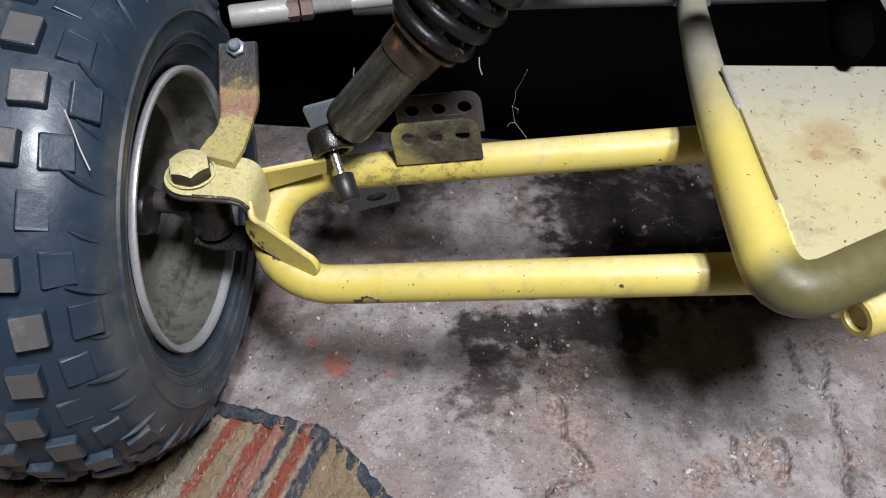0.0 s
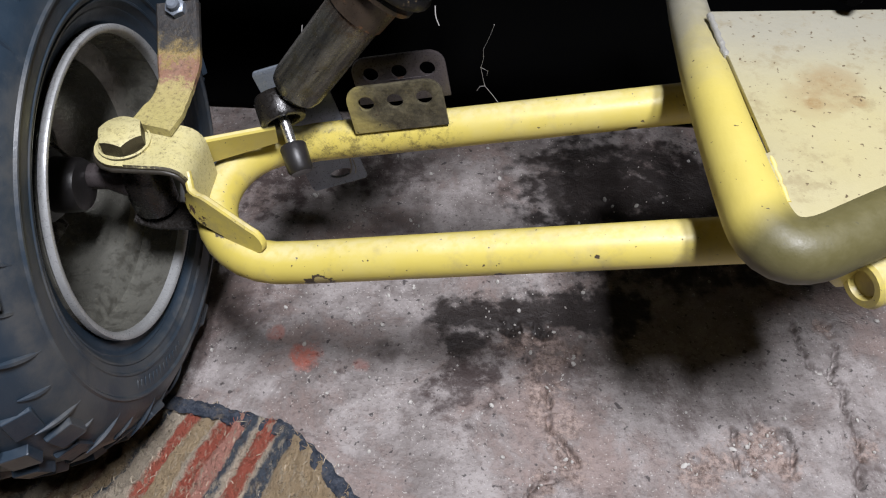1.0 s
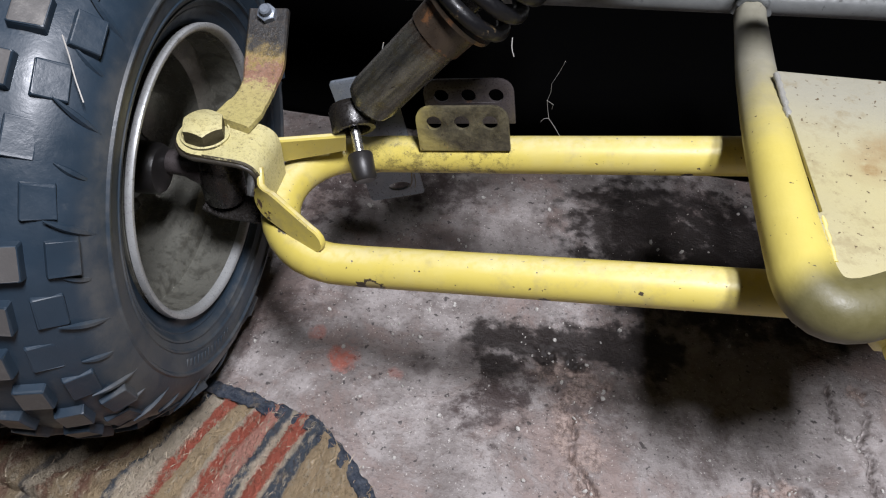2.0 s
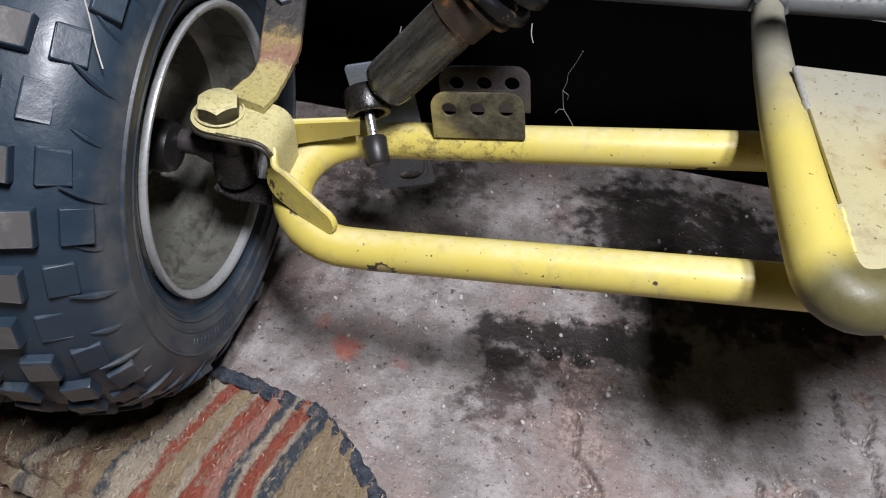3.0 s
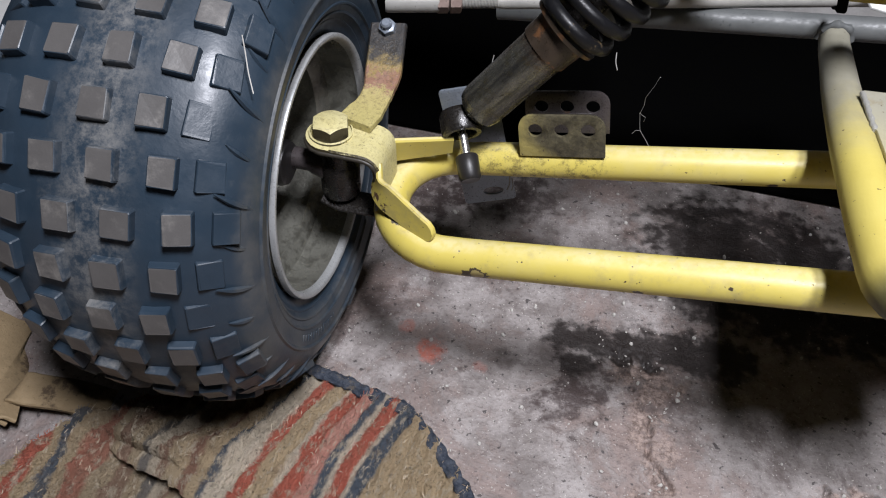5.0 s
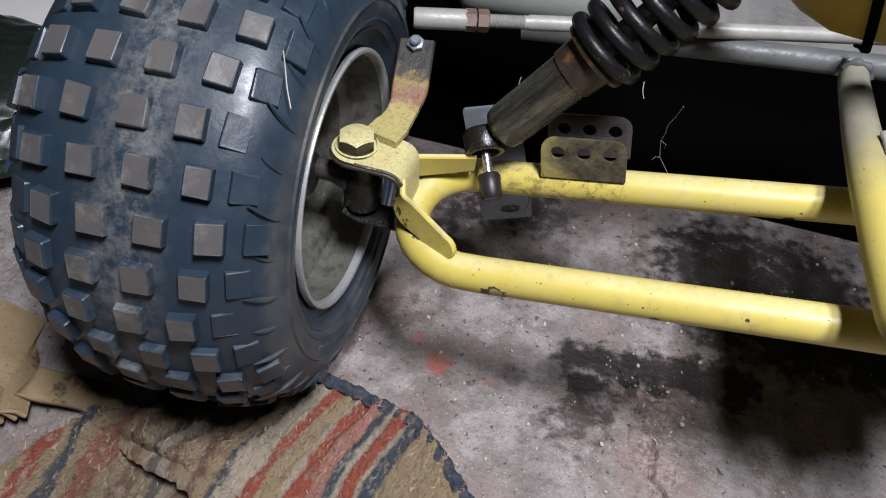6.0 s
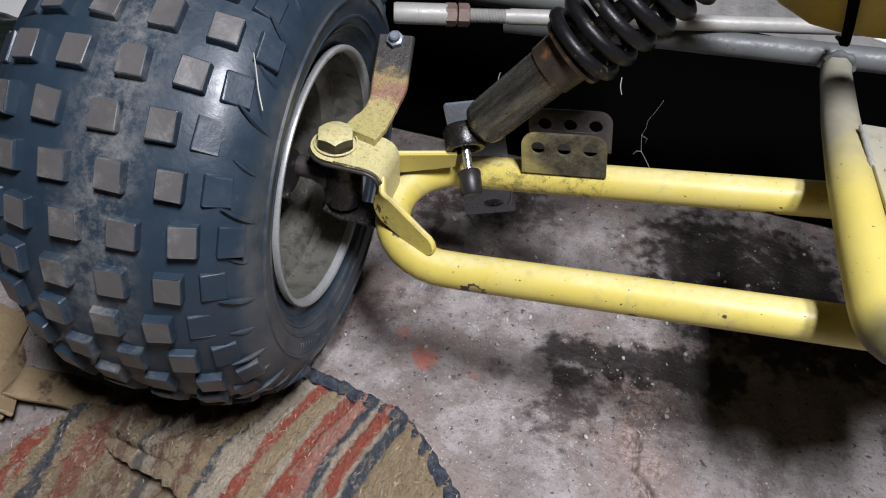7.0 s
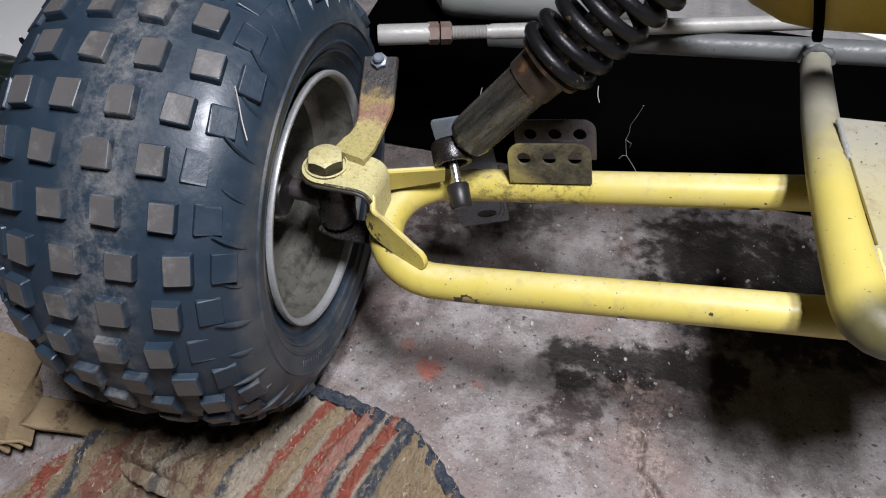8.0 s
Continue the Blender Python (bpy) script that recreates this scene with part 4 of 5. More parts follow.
    slab(bm, rounded(0, 0, 0.046, 0.122, 0.003), 0.0025, m, [ring(0.027, 0.110, 0.0045, 16, 2.0)], 0.0004)
    part("shock_bracket", bm, ZINC_PLATE, arm, "bare grey zinc plate with a slotted hole")
    return arm


build_arm()


# ---------- shock absorber ----------
def build_shock():
    d = (SB - SA).normalized()
    m = basis(SA, d, (0, 1, 0))
    bm = bmesh.new()
    lathe(bm, [(0.014, 0.0), (0.014, 0.012), (0.018, 0.0165), (0.024, 0.0180), (0.092, 0.0186), (0.094, 0.0186), (0.094, 0.0)], m, 40)
    for v in bm.verts:
        # one side is dented flat along its length
        p = SHOCK.inverted() @ v.co
        if 0.020 < p.x < 0.09 and p.y < -0.013:
            p.y = -0.013 - 0.25 * (abs(p.y) - 0.013)
            v.co = SHOCK @ p
    sh = part("shock_absorber", bm, SHOCK_BODY, KART, "dirty steel coil-over shock absorber streaked with rust")
    bm = bmesh.new()
    lathe(bm, [(0.086, 0.0190), (0.086, 0.0200), (0.104, 0.0208), (0.106, 0.0270), (0.109, 0.0275), (0.110, 0.0)], m, 40)
    part("spring_collar", bm, SHOCK_COLLAR, sh, "rusty spring seat")
    bm = bmesh.new()
    lathe(bm, [(0.100, 0.0), (0.100, 0.0085), (0.262, 0.0085), (0.262, 0.0)], m, 24)
    part("piston_rod", bm, DARK_STEEL, sh)
    bm = bmesh.new()
    pts = []
    for i in range(9 * 28 + 1):
        a = 2 * math.pi * i / 28
        x = 0.112 + 0.0158 * max(0.0, i / 28 - 0.6) + 0.0095 * min(i / 28, 0.6)
        pts.append(m @ Vector((x, 0.0275 * math.cos(a), 0.0275 * math.sin(a))))
    sweep(bm, pts, 0.0050, 12)
    part("coil_spring", bm, SPRING_BLACK, sh, "glossy black coil spring flecked with rust")
    # eye with its rubber bush, and the bolt through it
    ax = Vector((0.38, -0.76, -0.52)).normalized()
    e = basis(SA, ax, d)
    bm = bmesh.new()
    lathe(bm, [(-0.010, 0.0100), (-0.010, 0.0145), (-0.007, 0.0158), (0.007, 0.0158), (0.009, 0.0148), (0.009, 0.0112), (0.006, 0.0100)], e, 32, closed=True)
    part("eye", bm, DARK_STEEL, sh, "rusty dark mounting eye")
    bm = bmesh.new()
    lathe(bm, [(-0.009, 0.0035), (-0.009, 0.0110), (0.001, 0.0110), (0.001, 0.0035)], e, 24, closed=True)
    part("rubber_bush", bm, BOOT_RUBBER, sh)
    bm = bmesh.new()
    lathe(bm, [(-0.008, 0.0), (-0.008, 0.0036), (0.030, 0.0036), (0.030, 0.0)], e, 20)
    part("mounting_bolt", bm, BRIGHT_STEEL, sh, "shiny bare bolt shank")
    bm = bmesh.new()
    lathe(bm, [(0.026, 0.0), (0.026, 0.0080), (0.0275, 0.0090), (0.0440, 0.0085), (0.046, 0.007), (0.046, 0.0)], e, 24)
    part("spacer", bm, BOOT_RUBBER, sh, "black rubber spacer")
    return sh


build_shock()


# ---------- chassis ----------
def build_chassis():
    bm = bmesh.new()
    path = fillet([(0.2620, 0.709, 0.262), (0.2610, 0.690, 0.259), (0.2540, 0.600, 0.271), (0.2515, 0.520, 0.280), (0.2550, 0.450, 0.2815), (0.2630, 0.386, 0.2790), (0.330, 0.4230, 0.2800), (0.440, 0.480, 0.283), (0.500, 0.545, 0.285), (0.515, 0.704, 0.285)], 0.030, 8)
    sweep(bm, path, [0.0116 + 0.0031 * min(1, max(0, (0.700 - p.y) / 0.19)) * (p.x < 0.48) + (0.0031 if p.x >= 0.48 else 0) + 0.0020 * min(1, max(0, i - 26) / 12) for i, p in enumerate(path)], 28)
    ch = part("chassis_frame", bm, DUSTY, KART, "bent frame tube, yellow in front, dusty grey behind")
    bm = bmesh.new()
    sweep(bm, [(-0.02, 0.709, 0.234), (0.126, 0.709, 0.250), (0.62, 0.709, 0.300)], 0.0104, 24)
    part("cross_tube", bm, GREY_TUBE, ch, "dusty grey cross tube")
    bm = bmesh.new()
    m = Matrix.Translation((0, 0, 0.2900))
    # the sheet lies into the crown of the tube; a slot is left open along the joint
    slab(bm, [(0.2575, 0.5735), (0.2597, 0.5310), (0.2612, 0.5290), (0.2688, 0.4505), (0.2672, 0.4492), (0.2570, 0.4480), (0.2560, 0.415), (0.2660, 0.4015), (0.2760, 0.4020), (0.3240, 0.4290), (0.432, 0.488), (0.482, 0.548), (0.492, 0.594)], 0.003, m, (), 0.0006)
    part("floor_plate", bm, PLATE, ch, "worn pale yellow sheet with rust stains")
    for pts, wide in (([(0.2605 - 0.00022 * k + 0.0010 * noise.noise((k * 0.7, 1, 0)), 0.530 + 0.0030 * k, 0.2915) for k in range(15)], 0.0021), ([(0.2685 + 0.0002 * k + 0.0008 * noise.noise((k * 0.9, 2, 0)), 0.4470 - 0.0032 * k, 0.2920) for k in range(11)], 0.0016)):
        bm = bmesh.new()
        sweep(bm, pts, [wide * (0.75 + 0.35 * abs(math.sin(k * 1.1))) for k in range(len(pts))], 10)
        part("weld_bead", bm, WELD if wide > 0.002 else PAINT_DIRTY, ch, "rough weld bead")
    bm = bmesh.new()
    bead = [(0.2615 + 0.0118 * math.cos(a), 0.6990 - 0.0020 * math.sin(a), 0.2610 + 0.0115 * math.sin(a)) for a in (radians(-15 + 14 * k) for k in range(16))]
    sweep(bm, bead, [0.0032 + 0.0010 * math.sin(k * 1.7) for k in range(16)], 10)
    part("weld_bead", bm, GREY_TUBE, ch, "lumpy grey weld round the tube's joint")
    # lug below the nose with its pivot sleeve
    lug = basis((0.284, 0.3960, 0.270), (1, 0.45, 0.0), (0, -0.10, 1))
    bm = bmesh.new()
    slab(bm, [(0.0, 0.004), (0.11, 0.004), (0.11, -0.034), (0.046, -0.034), (0.036, -0.0325), (0.027, -0.028), (0.018, -0.018), (0.010, -0.006)], 0.006, lug, (), 0.0015)
    part("mounting_lug", bm, PAINT_DIRTY, ch, "yellow lug below the frame tube")
    bm = bmesh.new()
    lathe(bm, [(0.003, 0.0), (0.003, 0.0070), (0.0, 0.0085), (0.0, 0.0120), (0.0018, 0.0135), (0.07, 0.0135), (0.07, 0.0)], lug @ Matrix.Translation((0.031, -0.0165, 0.013)), 28)
    part("pivot_sleeve", bm, PAINT_DIRTY, ch, "yellow pivot sleeve plugged with dirt")
    bm = bmesh.new()
    sweep(bm, fillet([(0.338, 0.570, 0.306), (0.345, 0.605, 0.308), (0.348, 0.66, 0.325)], 0.02), [0.004] + [0.0135] * 10, 20)
    part("pedal_rubber", bm, BLACK_PLASTIC_AND_SHADE, ch, "black rubber pedal end")
    return ch


build_chassis()


# ---------- tie rod ----------
def build_tie_rod():
    a, b = Vector((-0.101, 0.627, 0.270)), Vector((0.60, 0.852, 0.272))
    m = basis(a, b - a, (0, 1, 0))
    bm = bmesh.new()
    prof = [(0.062, 0.0)]
    for i in range(26):
        prof += [(0.062 + 0.0012 * i, 0.0052), (0.0626 + 0.0012 * i, 0.0060)]
    prof += [(0.095, 0.0056), (0.098, 0.0066), (0.70, 0.0070), (0.70, 0.0)]
    lathe(bm, prof, m, 20)
    rod = part("tie_rod", bm, PALE_ROD, KART, "pale grey steering rod with a bright thread")
    bm = bmesh.new()
    lathe(bm, [(0.0, 0.0), (0.0, 0.0080), (0.002, 0.0088), (0.043, 0.0088), (0.045, 0.008), (0.045, 0.0)], m, 28)
    part("rod_end", bm, PALE_ROD, rod)
    for x in (0.043, 0.0535):
        bm = bmesh.new()
        hexagon(bm, m @ Matrix.Translation((x, 0, 0)) @ Matrix.Rotation(math.pi / 2, 4, "Y"), 0.0165, 0.0095)
        part("lock_nut", bm, RUSTY_NUT, rod, "rusty hexagon lock nut")
    return rod


build_tie_rod()


# ---------- rug ----------
RUG_TOP = ((-0.43, 0.12), (-0.36, 0.215), (-0.333, 0.264), (-0.324, 0.282), (-0.312, 0.304), (-0.291, 0.324), (-0.254, 0.345), (-0.222, 0.385), (-0.206, 0.430), (-0.135, 0.437), (-0.085, 0.429), (-0.023, 0.417), (0.005, 0.396), (0.041, 0.362), (0.10, 0.28), (0.14, 0.05))


def rug_top(x):
    return float(np.interp(x, [p[0] for p in RUG_TOP], [p[1] for p in RUG_TOP]))


def rug_height(x, y):
    h = 0.0080 + 0.0034 * noise.noise((x * 22, y * 22, 1.0)) + 0.0024 * noise.noise((x * 62, y * 62, 2.0)) + 0.0040 * noise.noise((x * 150 + y * 60, y * 60, 4.0)) + 0.0020 * noise.noise((x * 300, y * 300, 6.0))
    h += 0.0034 * math.sin(2 * math.pi * (0.95 * x - 0.31 * y + 0.022 * noise.noise((x * 7, y * 7, 3.0)) + 0.004 * noise.noise((x * 40, y * 40, 3.0))) / 0.0135)
    fold = 0.012 * max(0.0, noise.noise((x * 16 - y * 6, y * 9, 12.0))) + 0.022 * math.exp(-((x + 0.275 + 0.5 * (y - 0.33)) / 0.022) ** 2) + 0.016 * math.exp(-((x + 0.20 - 0.7 * (y - 0.28)) / 0.020) ** 2) * (1 if y < 0.345 else math.exp(-((y - 0.345) / 0.02) ** 2))
    fold += 0.012 * math.exp(-((x + 0.10 - 0.9 * (y - 0.24)) / 0.016) ** 2) * math.exp(-max(0.0, (y - 0.29) / 0.05) ** 2)
    edge = x + 0.245 + 0.55 * (y - 0.33) + 0.012 * noise.noise((y * 30, 0.0, 8.0))
    fold += 0.016 / (1 + math.exp(max(-40.0, min(40.0, -edge / 0.0025)))) * math.exp(-(max(0.0, edge) / 0.06) ** 2) * (1 if y < 0.36 else math.exp(-((y - 0.36) / 0.03) ** 2))
    low = y - 0.300 + 0.25 * (x + 0.15) + 0.008 * noise.noise((x * 40, 5.0, 0.0))
    fold -= 0.010 * math.exp(-(low / 0.006) ** 2) * (1 if -0.19 < x < -0.10 else 0)
    crease = y - 0.2905 + 0.24 * (x + 0.17) + 0.006 * noise.noise((x * 30, 2.0, 0.0))
    near_lip = math.exp(-((x + 0.165) / 0.075) ** 6)
    if crease > 0.009:
        fold += 0.019 * min(1.0, (crease - 0.009) / 0.002) * math.exp(-(crease / 0.045) ** 2) * near_lip
    elif crease > -0.05:
        h = h * (1 - 0.55 * near_lip)
        fold *= 1 - near_lip
    near = math.hypot((x - WC.x) / 0.11, (y - WC.y) / 0.11)
    return h + fold * min(1.0, max(0.0, near - 1.0) * 2.5)


def build_rug():
    nx, ny = 360, 230
    verts = []
    for j in range(ny):
        for i in range(nx):
            x = -0.43 + 0.565 * i / (nx - 1)
            y = 0.05 + (rug_top(x) - 0.05) * (j / (ny - 1)) + (0.0015 * noise.noise((x * 90, 0.0, 7.0)) if j == ny - 1 else 0)
            z = rug_height(x, y)
            verts.append((x, y, max(0.003, z)))
    faces = [(j * nx + i, j * nx + i + 1, (j + 1) * nx + i + 1, (j + 1) * nx + i) for j in range(ny - 1) for i in range(nx - 1)]
    # skirt down to the floor along the rear edge
    base = len(verts)
    verts += [(verts[(ny - 1) * nx + i][0], verts[(ny - 1) * nx + i][1] + 0.001, -0.001) for i in range(nx)]
    faces += [((ny - 1) * nx + i, (ny - 1) * nx + i + 1, base + i + 1, base + i) for i in range(nx - 1)]
    me = bpy.data.meshes.new("rag_rug")
    me.from_pydata(verts, [], faces)
    me.shade_smooth()
    me.materials.append(RUG)
    rug = tagged(new("rag_rug", me), "crumpled wool rug in ochre, red and blue stripes under the tyre", "rug")
    bm = bmesh.new()
    pts = []
    for i in range(160):
        x = -0.14 + 0.26 * i / 159
        y = rug_top(x)
        pts.append((x, y - 0.0035 + 0.0016 * noise.noise((x * 70, 3.0, 0.0)), 0.0098 + 0.0012 * noise.noise((x * 25, 1.0, 0.0))))
    sweep(bm, pts, [0.0032 + 0.0010 * noise.noise((k * 0.31, 0, 0)) for k in range(len(pts))], 16, 1.9)
    for v in bm.verts:
        v.co += Vector((0, 0.0013 * noise.noise(v.co * 320), 0.0015 * noise.noise(v.co * 260)))
    part("binding", bm, RUG_EDGE, rug, "frayed dark blue edge binding")
    bm = bmesh.new()
    roll = []
    for k in range(61):
        x = -0.245 + 0.165 * k / 60
        roll.append((x, 0.2905 - 0.24 * (x + 0.17) - 0.006 * noise.noise((x * 30, 2.0, 0.0)) + 0.0065, 0.0265 + 0.0025 * noise.noise((k * 0.2, 4, 0)) - 0.012 * abs(k / 30 - 1) ** 4))
    sweep(bm, roll, [0.0046 + 0.0013 * noise.noise((k * 0.4, 9, 0)) - 0.0022 * abs(k / 30 - 1) ** 6 for k in range(61)], 14, 2.1)
    part("rolled_fold", bm, RUG, rug)
    rng, bm = random.Random(3), bmesh.new()
    for k in range(700):
        p = Vector(pts[rng.randrange(len(pts))]) + Vector((rng.uniform(-0.002, 0.002), rng.uniform(-0.004, 0.003), 0.0008))
        u, l = rng.uniform(0, 6.28), rng.uniform(0.002, 0.0055)
        q = p + Vector((math.cos(u) * l, math.sin(u) * l, rng.uniform(-0.001, 0.002)))
        w = Vector((-math.sin(u), math.cos(u), 0)) * 0.0004
        bm.faces.new([bm.verts.new(v) for v in (p - w, p + w, q + w * 0.4, q - w * 0.4)])
    part("binding_fringe", bm, RUG_EDGE, rug, "loose dark blue fibres", False)
    return rug


build_rug()


# ---------- front cowl above the frame ----------
def build_cowl():
    pivot = Vector((0.075, 0.085, 0.605))
    BACK = Matrix.Translation(pivot) @ Matrix.Scale(1.25, 4) @ Matrix.Translation(-pivot)
    prof = [(0.526, 0.383), (0.520, 0.388), (0.510, 0.399), (0.498, 0.415), (0.486, 0.431), (0.476, 0.445), (0.470, 0.458)]
    bm = bmesh.new()
    rows = []
    for i in range(31):
        s = i / 30
        x, up = 0.130 + 0.55 * s, max(0.0, 1 - s * 8) ** 2
        back = 0.035 * up + 0.16 * max(0.0, x - 0.20) ** 1.1
        rows.append([bm.verts.new((x, y + back * (1 - k / 6), z + 0.03 * up * (1 - k / 6))) for k, (y, z) in enumerate(prof)])
    for p, q in zip(rows, rows[1:]):
        for k in range(len(prof) - 1):
            bm.faces.new((p[k], p[k + 1], q[k + 1], q[k]))
    bmesh.ops.recalc_face_normals(bm, faces=bm.faces)
    bmesh.ops.solidify(bm, geom=bm.faces[:], thickness=0.004)
    for v in bm.verts:
        v.co = BACK @ v.co
    cowl = part("front_cowl", bm, COWL_PLASTIC, KART, "yellow plastic front cowl over the frame")
    bm = bmesh.new()
    # unseen panel, added so that its shadow darkens the floor behind
    slab(bm, rounded(-0.32, 0.598, 0.135, 0.74, 0.03), 0.004, Matrix.Translation((0, 0, 0.452)))
    part("shade_panel", bm, COWL_PLASTIC, cowl, "unseen flat yellow panel added to shade the floor behind")
    bm = bmesh.new()
    strip(bm, fillet([BACK @ Vector(p) for p in ((0.1767, 0.462, 0.452), (0.1857, 0.479, 0.428), (0.1978, 0.502, 0.396), (0.2041, 0.515, 0.378), (0.2073, 0.533, 0.371))] + [Vector((0.252, 0.694, 0.288))], 0.01, 4), (1, 0.1, 0), 0.007, 0.003)
    part("strap", bm, BLACK_PLASTIC_AND_SHADE, cowl, "black rubber strap")
    return cowl


build_cowl()


# ---------- lamps under the ceiling ----------
def build_lamp(place, length):
    lamp = thing("tube_lamp", (place.x, place.y, 2.4), "fluorescent tube lamp hanging on two rods from the ceiling", "lamp", "lamps over the vehicle")
    bm = bmesh.new()
    slab(bm, rounded(-0.04, -length / 2 - 0.05, 0.04, length / 2 + 0.05, 0.01), 0.05, Matrix.Translation((place.x, place.y, place.z + 0.045)), (), 0.004)
    part("housing", bm, WHITE, lamp)
    for s in (-0.14, 0.14):
        bm = bmesh.new()
        sweep(bm, [(place.x, place.y + s, place.z + 0.09), (place.x, place.y + s, 2.4)], 0.004, 8)
        part("hanger", bm, DARK_STEEL, lamp)
    bm = bmesh.new()
    sweep(bm, [(place.x, place.y - length / 2, place.z + 0.024), (place.x, place.y + length / 2, place.z + 0.024)], 0.013, 16)
    part("tube", bm, GLOW, lamp, "glowing white tube")
    return lamp


for place, length, power in LAMPS:
    build_lamp(place, length)


def thread(name, points, radius, mat, label, category):
    bm = bmesh.new()
    sweep(bm, fillet(points, 0.02, 6), radius, 6)
    return tagged(link(name, bm, mat), label, category)


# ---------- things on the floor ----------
# black sheet laid where the floor is in deep shade
def build_shade_sheet():
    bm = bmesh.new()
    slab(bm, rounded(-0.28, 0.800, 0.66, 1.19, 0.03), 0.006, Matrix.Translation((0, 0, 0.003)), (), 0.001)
    return tagged(link("shade_sheet", bm, BLACK_PLASTIC_AND_SHADE), "black sheet standing in for deep shade under the vehicle", "mat")


build_shade_sheet()

def build_scrap():
    bm = bmesh.new()
    pts = [(0.0, 0.0), (0.03, -0.004), (0.042, 0.008), (0.038, 0.022), (0.012, 0.026), (-0.004, 0.014)]
    slab(bm, pts, 0.0025, Matrix.Translation((0.284, 0.718, 0.279)) @ Euler((0.3, 0.15, 0.2)).to_matrix().to_4x4(), (), 0.0005)
    return tagged(link("paper_scrap", bm, WHITE), "small crumpled white scrap lying on the grey tube", "scrap")


build_scrap()


def build_canister():
    can = thing("canister", (0.03, 1.15, 0.0), "pale grey-green plastic canister lying on the floor", "canister")
    bm = bmesh.new()
    m = Matrix.Translation((-0.18, 1.125, 0.079)) @ Euler((0, 0, radians(8))).to_matrix().to_4x4()
    lathe(bm, [(0.0, 0.0), (0.0, 0.05), (0.012, 0.068), (0.03, 0.073), (0.26, 0.073), (0.285, 0.066), (0.30, 0.05), (0.30, 0.0)], m, 40)
    part("canister_body", bm, PALE_PLASTIC, can)
    bm = bmesh.new()
    lathe(bm, [(0.30, 0.0), (0.30, 0.022), (0.335, 0.022), (0.34, 0.018), (0.34, 0.0)], m, 28)
    part("cap", bm, PALE_PLASTIC, can)
    return can


build_canister()


def build_card():
    """Torn, folded cardboard beside the wheel."""
    card = thing("cardboard", (-0.40, 0.36, 0.0), "crushed brown cardboard sheets lying beside the tyre", "cardboard")
    for k in range(3):
        bm = bmesh.new()
        d = 0.010 * k - 0.018
        strip(bm, fillet([(-0.60, 0.300 + d, 0.026 - 0.007 * k), (-0.46, 0.335 + d, 0.044 - 0.007 * k), (-0.405 + d, 0.347 + d, 0.038 - 0.006 * k), (-0.372 + d, 0.354 + d, 0.020 - 0.004 * k), (-0.364 + d, 0.356 + d, 0.003)], 0.014), (-0.65, 0.62, 0), 0.105 + 0.01 * k, 0.004)
        part("flap", bm, CARD, card)
    bm = bmesh.new()
    strip(bm, fillet([(-0.350, 0.336, 0.003), (-0.345, 0.336, 0.026), (-0.330, 0.340, 0.020), (-0.300, 0.346, 0.016), (-0.272, 0.350, 0.004)], 0.006), (0.15, 1, 0), 0.030, 0.006)
    part("flap", bm, CARD, card)
    return card


build_card()


def build_sack():
    """A slumped plastic sack beyond the wheel."""
    bm = bmesh.new()
    bmesh.ops.create_icosphere(bm, subdivisions=5, radius=1.0)
    for v in bm.verts:
        p = v.co.copy()
        k = 1 + 0.16 * noise.noise(p * 1.7) + 0.10 * abs(noise.noise(p * 4.1)) + 0.03 * noise.noise(p * 11)
        v.co = Vector((-0.66 + 0.185 * p.x * k, 0.645 + 0.125 * p.y * k, max(0.002, 0.040 + 0.062 * p.z * k)))
    return tagged(link("plastic_sack", bm, SACK), "crumpled dark green plastic sack slumped on the floor", "sack")


build_sack()


def build_board():
    bm = bmesh.new()
    slab(bm, [(-0.80, 0.850), (-0.655, 0.790), (-0.42, 0.86), (-0.46, 1.35), (-1.3, 1.35), (-1.3, 1.0)], 0.012, Matrix.Translation((0, 0, 0.003)), (), 0.002)
    return tagged(link("white_board", bm, WHITE), "smooth white board lying flat on the concrete", "board")


build_board()
thread("hose", [(-1.00, 0.95, 0.010), (-0.82, 0.842, 0.010), (-0.72, 0.785, 0.010), (-0.655, 0.770, 0.010), (-0.56, 0.80, 0.010), (-0.42, 0.835, 0.010)], 0.008, BLACK_PLASTIC_AND_SHADE, "thin black rubber hose curving along the board", "hose")


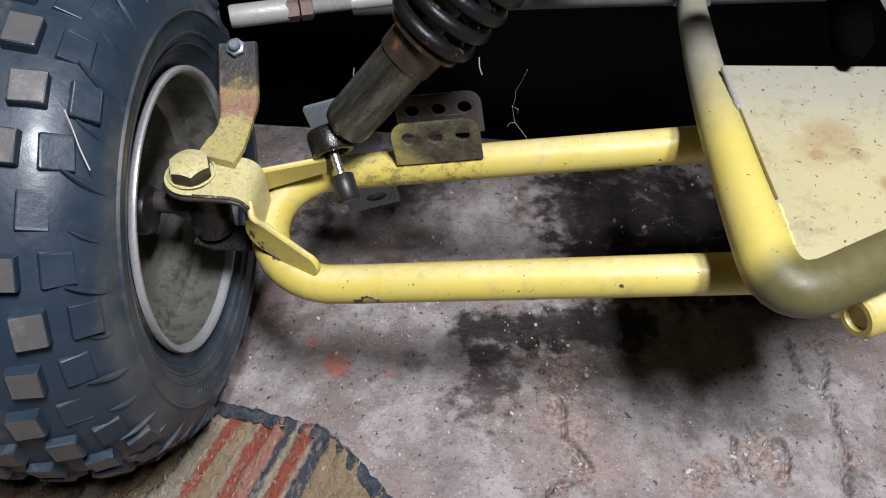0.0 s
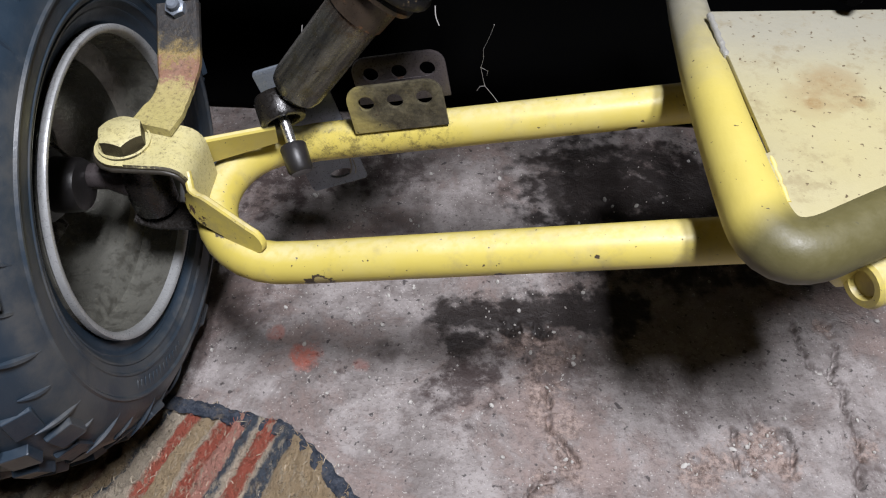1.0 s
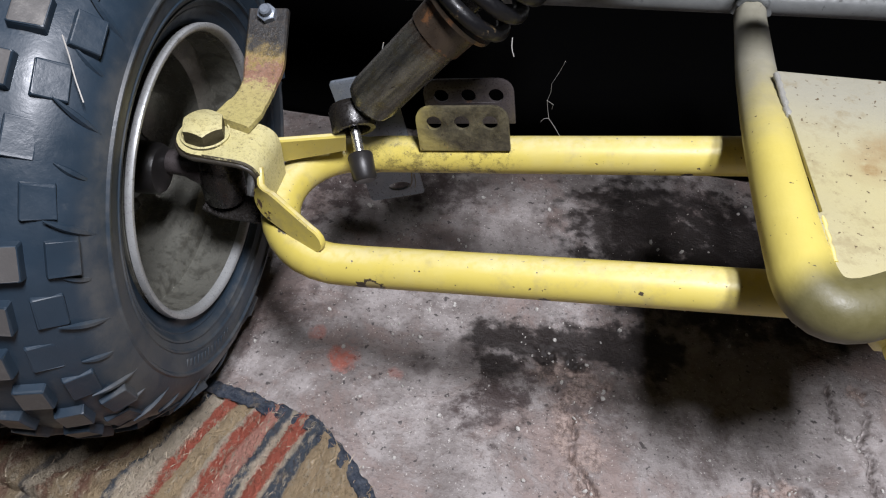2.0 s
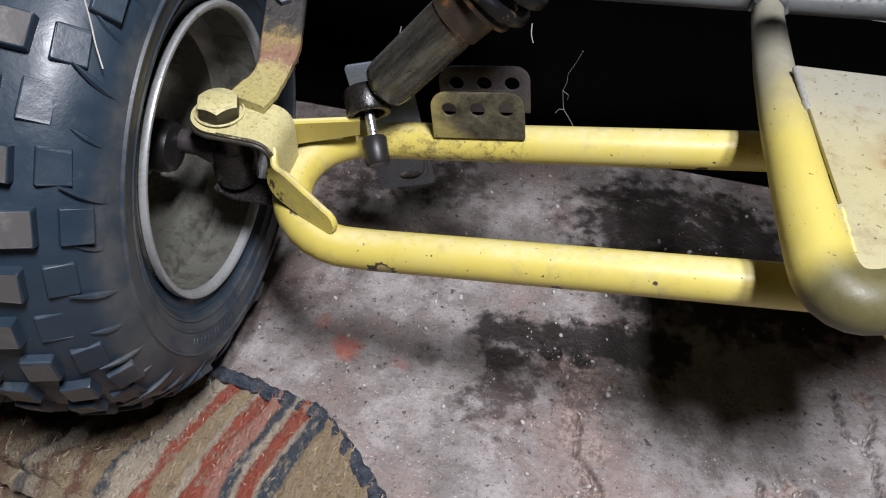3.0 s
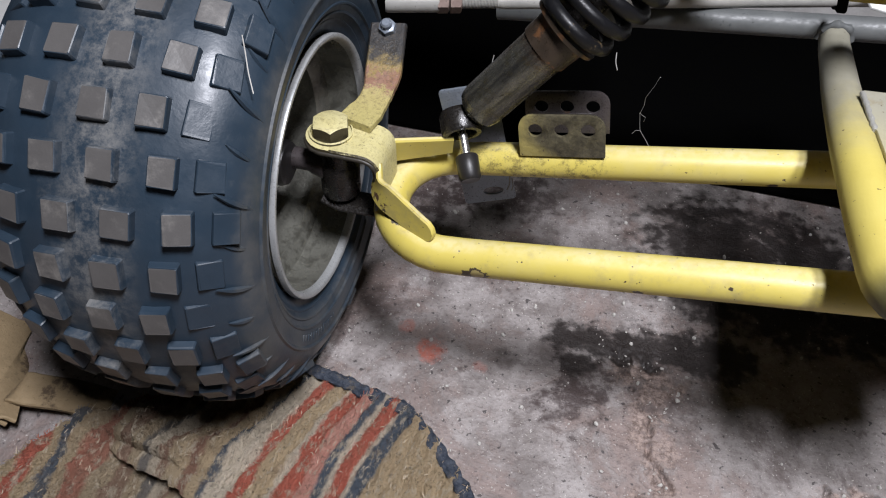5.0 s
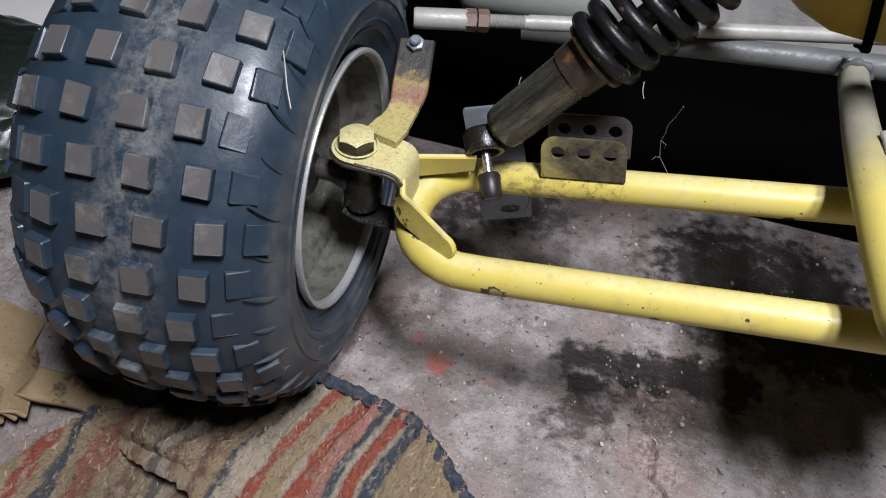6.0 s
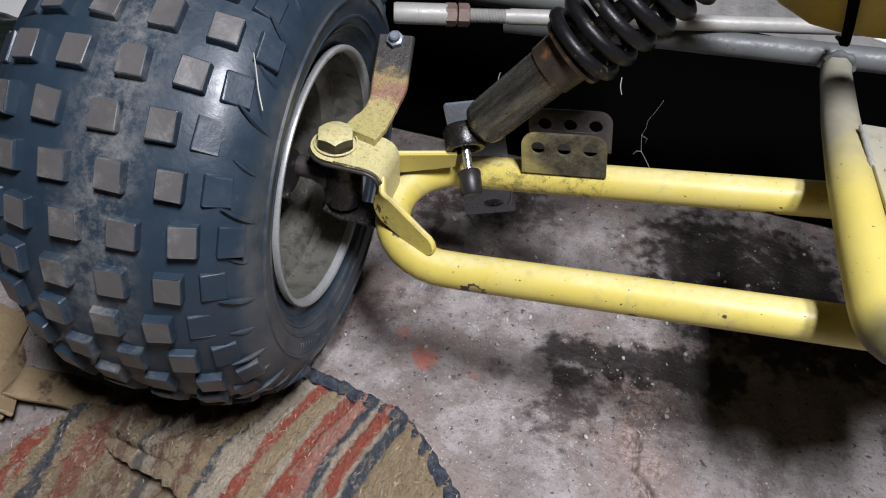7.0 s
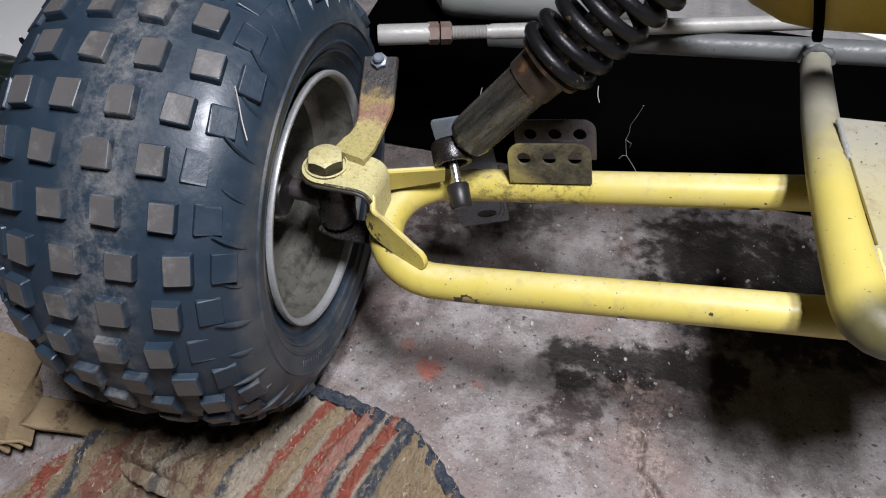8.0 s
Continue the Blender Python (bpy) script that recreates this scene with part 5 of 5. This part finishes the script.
def build_grit():
    bm = bmesh.new()
    rng = random.Random(4)
    for k in range(1500):
        x, y, r = rng.uniform(-0.30, 0.62), rng.uniform(0.30, 0.80), 0.0004 + 0.0022 * rng.random() ** 7
        if y < rug_top(x) + 0.004 and x < 0.13:
            continue
        m = Matrix.Translation((x, y, floor_height(x, y) + r * 0.5)) @ Euler((rng.random() * 6, rng.random() * 6, rng.random() * 6)).to_matrix().to_4x4() @ Matrix.Diagonal((r * rng.uniform(0.7, 1.6), r, r * 0.7, 1))
        bmesh.ops.create_icosphere(bm, subdivisions=1, radius=1.0, matrix=m)
    # crumbs broken out of the pits
    for px, py, q, _ in PITS:
        for _ in range(int(900 * q)):
            a, far, r = rng.uniform(0, 6.28), q * rng.uniform(0.2, 1.3), 0.0005 + 0.0017 * rng.random() ** 4
            x, y = px + far * math.cos(a), py + far * math.sin(a)
            m = Matrix.Translation((x, y, floor_height(x, y) + r * 0.4)) @ Euler((rng.random() * 6, rng.random() * 6, rng.random() * 6)).to_matrix().to_4x4() @ Matrix.Diagonal((r * rng.uniform(0.8, 1.9), r, r * 0.6, 1))
            bmesh.ops.create_icosphere(bm, subdivisions=1, radius=1.0, matrix=m)
    return tagged(link("grit", bm, GRIT, smooth=False), "pale grit and crumbs scattered over the concrete", "grit", kind="stuff")


build_grit()


def build_fibres(mat, count, seed, label, long=1.0):
    """Frayed wool standing up from the rug, long tufts lying along its stripes."""
    verts, faces = [], []
    rng = random.Random(seed)
    for _ in range(count):
        x = rng.uniform(-0.36, 0.12)
        y = rng.uniform(0.20, max(0.21, rug_top(x) + 0.002))
        z = rug_height(x, y)
        a, l = rng.uniform(0, 6.28) if long == 1 else rng.gauss(1.26, 0.5), long * rng.uniform(0.0015, 0.0036) * (1.6 if y > rug_top(x) - 0.01 else 1)
        d = Vector((math.cos(a) * l, math.sin(a) * l, rng.uniform(0.0002, 0.0014)))
        w = Vector((-math.sin(a), math.cos(a), 0)) * 0.00028
        p = Vector((x, y, z))
        n = len(verts)
        q = p + d * 0.5 + Vector((rng.uniform(-1, 1), rng.uniform(-1, 1), 1)) * 0.0008
        verts += [p - w, p + w, q + w, q - w, p + d]
        faces += [(n, n + 1, n + 2, n + 3), (n + 3, n + 2, n + 4)]
    me = bpy.data.meshes.new("loose_wool")
    me.from_pydata(verts, [], faces)
    me.materials.append(mat)
    return tagged(new("loose_wool", me), label, "wool", kind="stuff")


build_fibres(RUG, 15000, 9, "frayed coloured wool fibres standing up from the rug")
build_fibres(CREAM_WOOL, 650, 10, "frayed cream wool tufts lying over the rug", 1.9)


thread("straw", [(-0.1085, 0.4070, 0.3665), (-0.1068, 0.4040, 0.3560), (-0.1050, 0.4000, 0.3485), (-0.1010, 0.3945, 0.3385)], 0.00036, GRIT, "thin pale straw stuck to the tyre's shoulder", "straw")


def build_cobweb():
    """A kinked dusty thread with knots and two stray wisps."""
    bm = bmesh.new()
    for pts, r in (((0.126, 0.590, 0.266), (0.1235, 0.590, 0.257), (0.1195, 0.590, 0.246), (0.1200, 0.590, 0.239), (0.1185, 0.590, 0.231), (0.1205, 0.590, 0.221), (0.122, 0.590, 0.215), (0.128, 0.590, 0.207), (0.133, 0.588, 0.201)), [0.00008, 0.00009, 0.0001, 0.00012, 0.00014, 0.00017, 0.0002, 0.0002, 0.0002]), (((0.122, 0.590, 0.215), (0.1185, 0.590, 0.2145), (0.1165, 0.590, 0.2105)), 0.00018), (((0.1185, 0.590, 0.231), (0.1235, 0.591, 0.2275), (0.1230, 0.592, 0.2225)), 0.00014):
        sweep(bm, pts, r, 6)
    for p in ((0.122, 0.590, 0.215), (0.1185, 0.590, 0.231), (0.126, 0.590, 0.266)):
        bmesh.ops.create_icosphere(bm, subdivisions=1, radius=0.0004, matrix=Matrix.Translation(p))
    return tagged(link("cobweb", bm, COBWEB), "dusty cobweb thread hanging above the suspension arm", "cobweb")


build_cobweb()


def build_drips():
    """Dirt and wisps clinging under the tube and about the shock absorber."""
    for pts, r, mat in ((((0.028, 0.545, 0.181), (0.029, 0.543, 0.174), (0.0275, 0.542, 0.169)), 0.0006, LUG_DIRT), (((0.030, 0.545, 0.180), (0.032, 0.543, 0.173), (0.0315, 0.541, 0.170)), 0.0005, LUG_DIRT),
                        (((0.0900, 0.547, 0.3070), (0.0905, 0.543, 0.3020), (0.0928, 0.541, 0.2975)), 0.00035, COBWEB), (((0.004, 0.565, 0.262), (0.002, 0.566, 0.270), (0.003, 0.567, 0.276)), 0.0004, COBWEB)):
        thread("dirt_wisp", pts, r, mat, "tiny wisp of dirt clinging to greasy metal", "dirt")


build_drips()
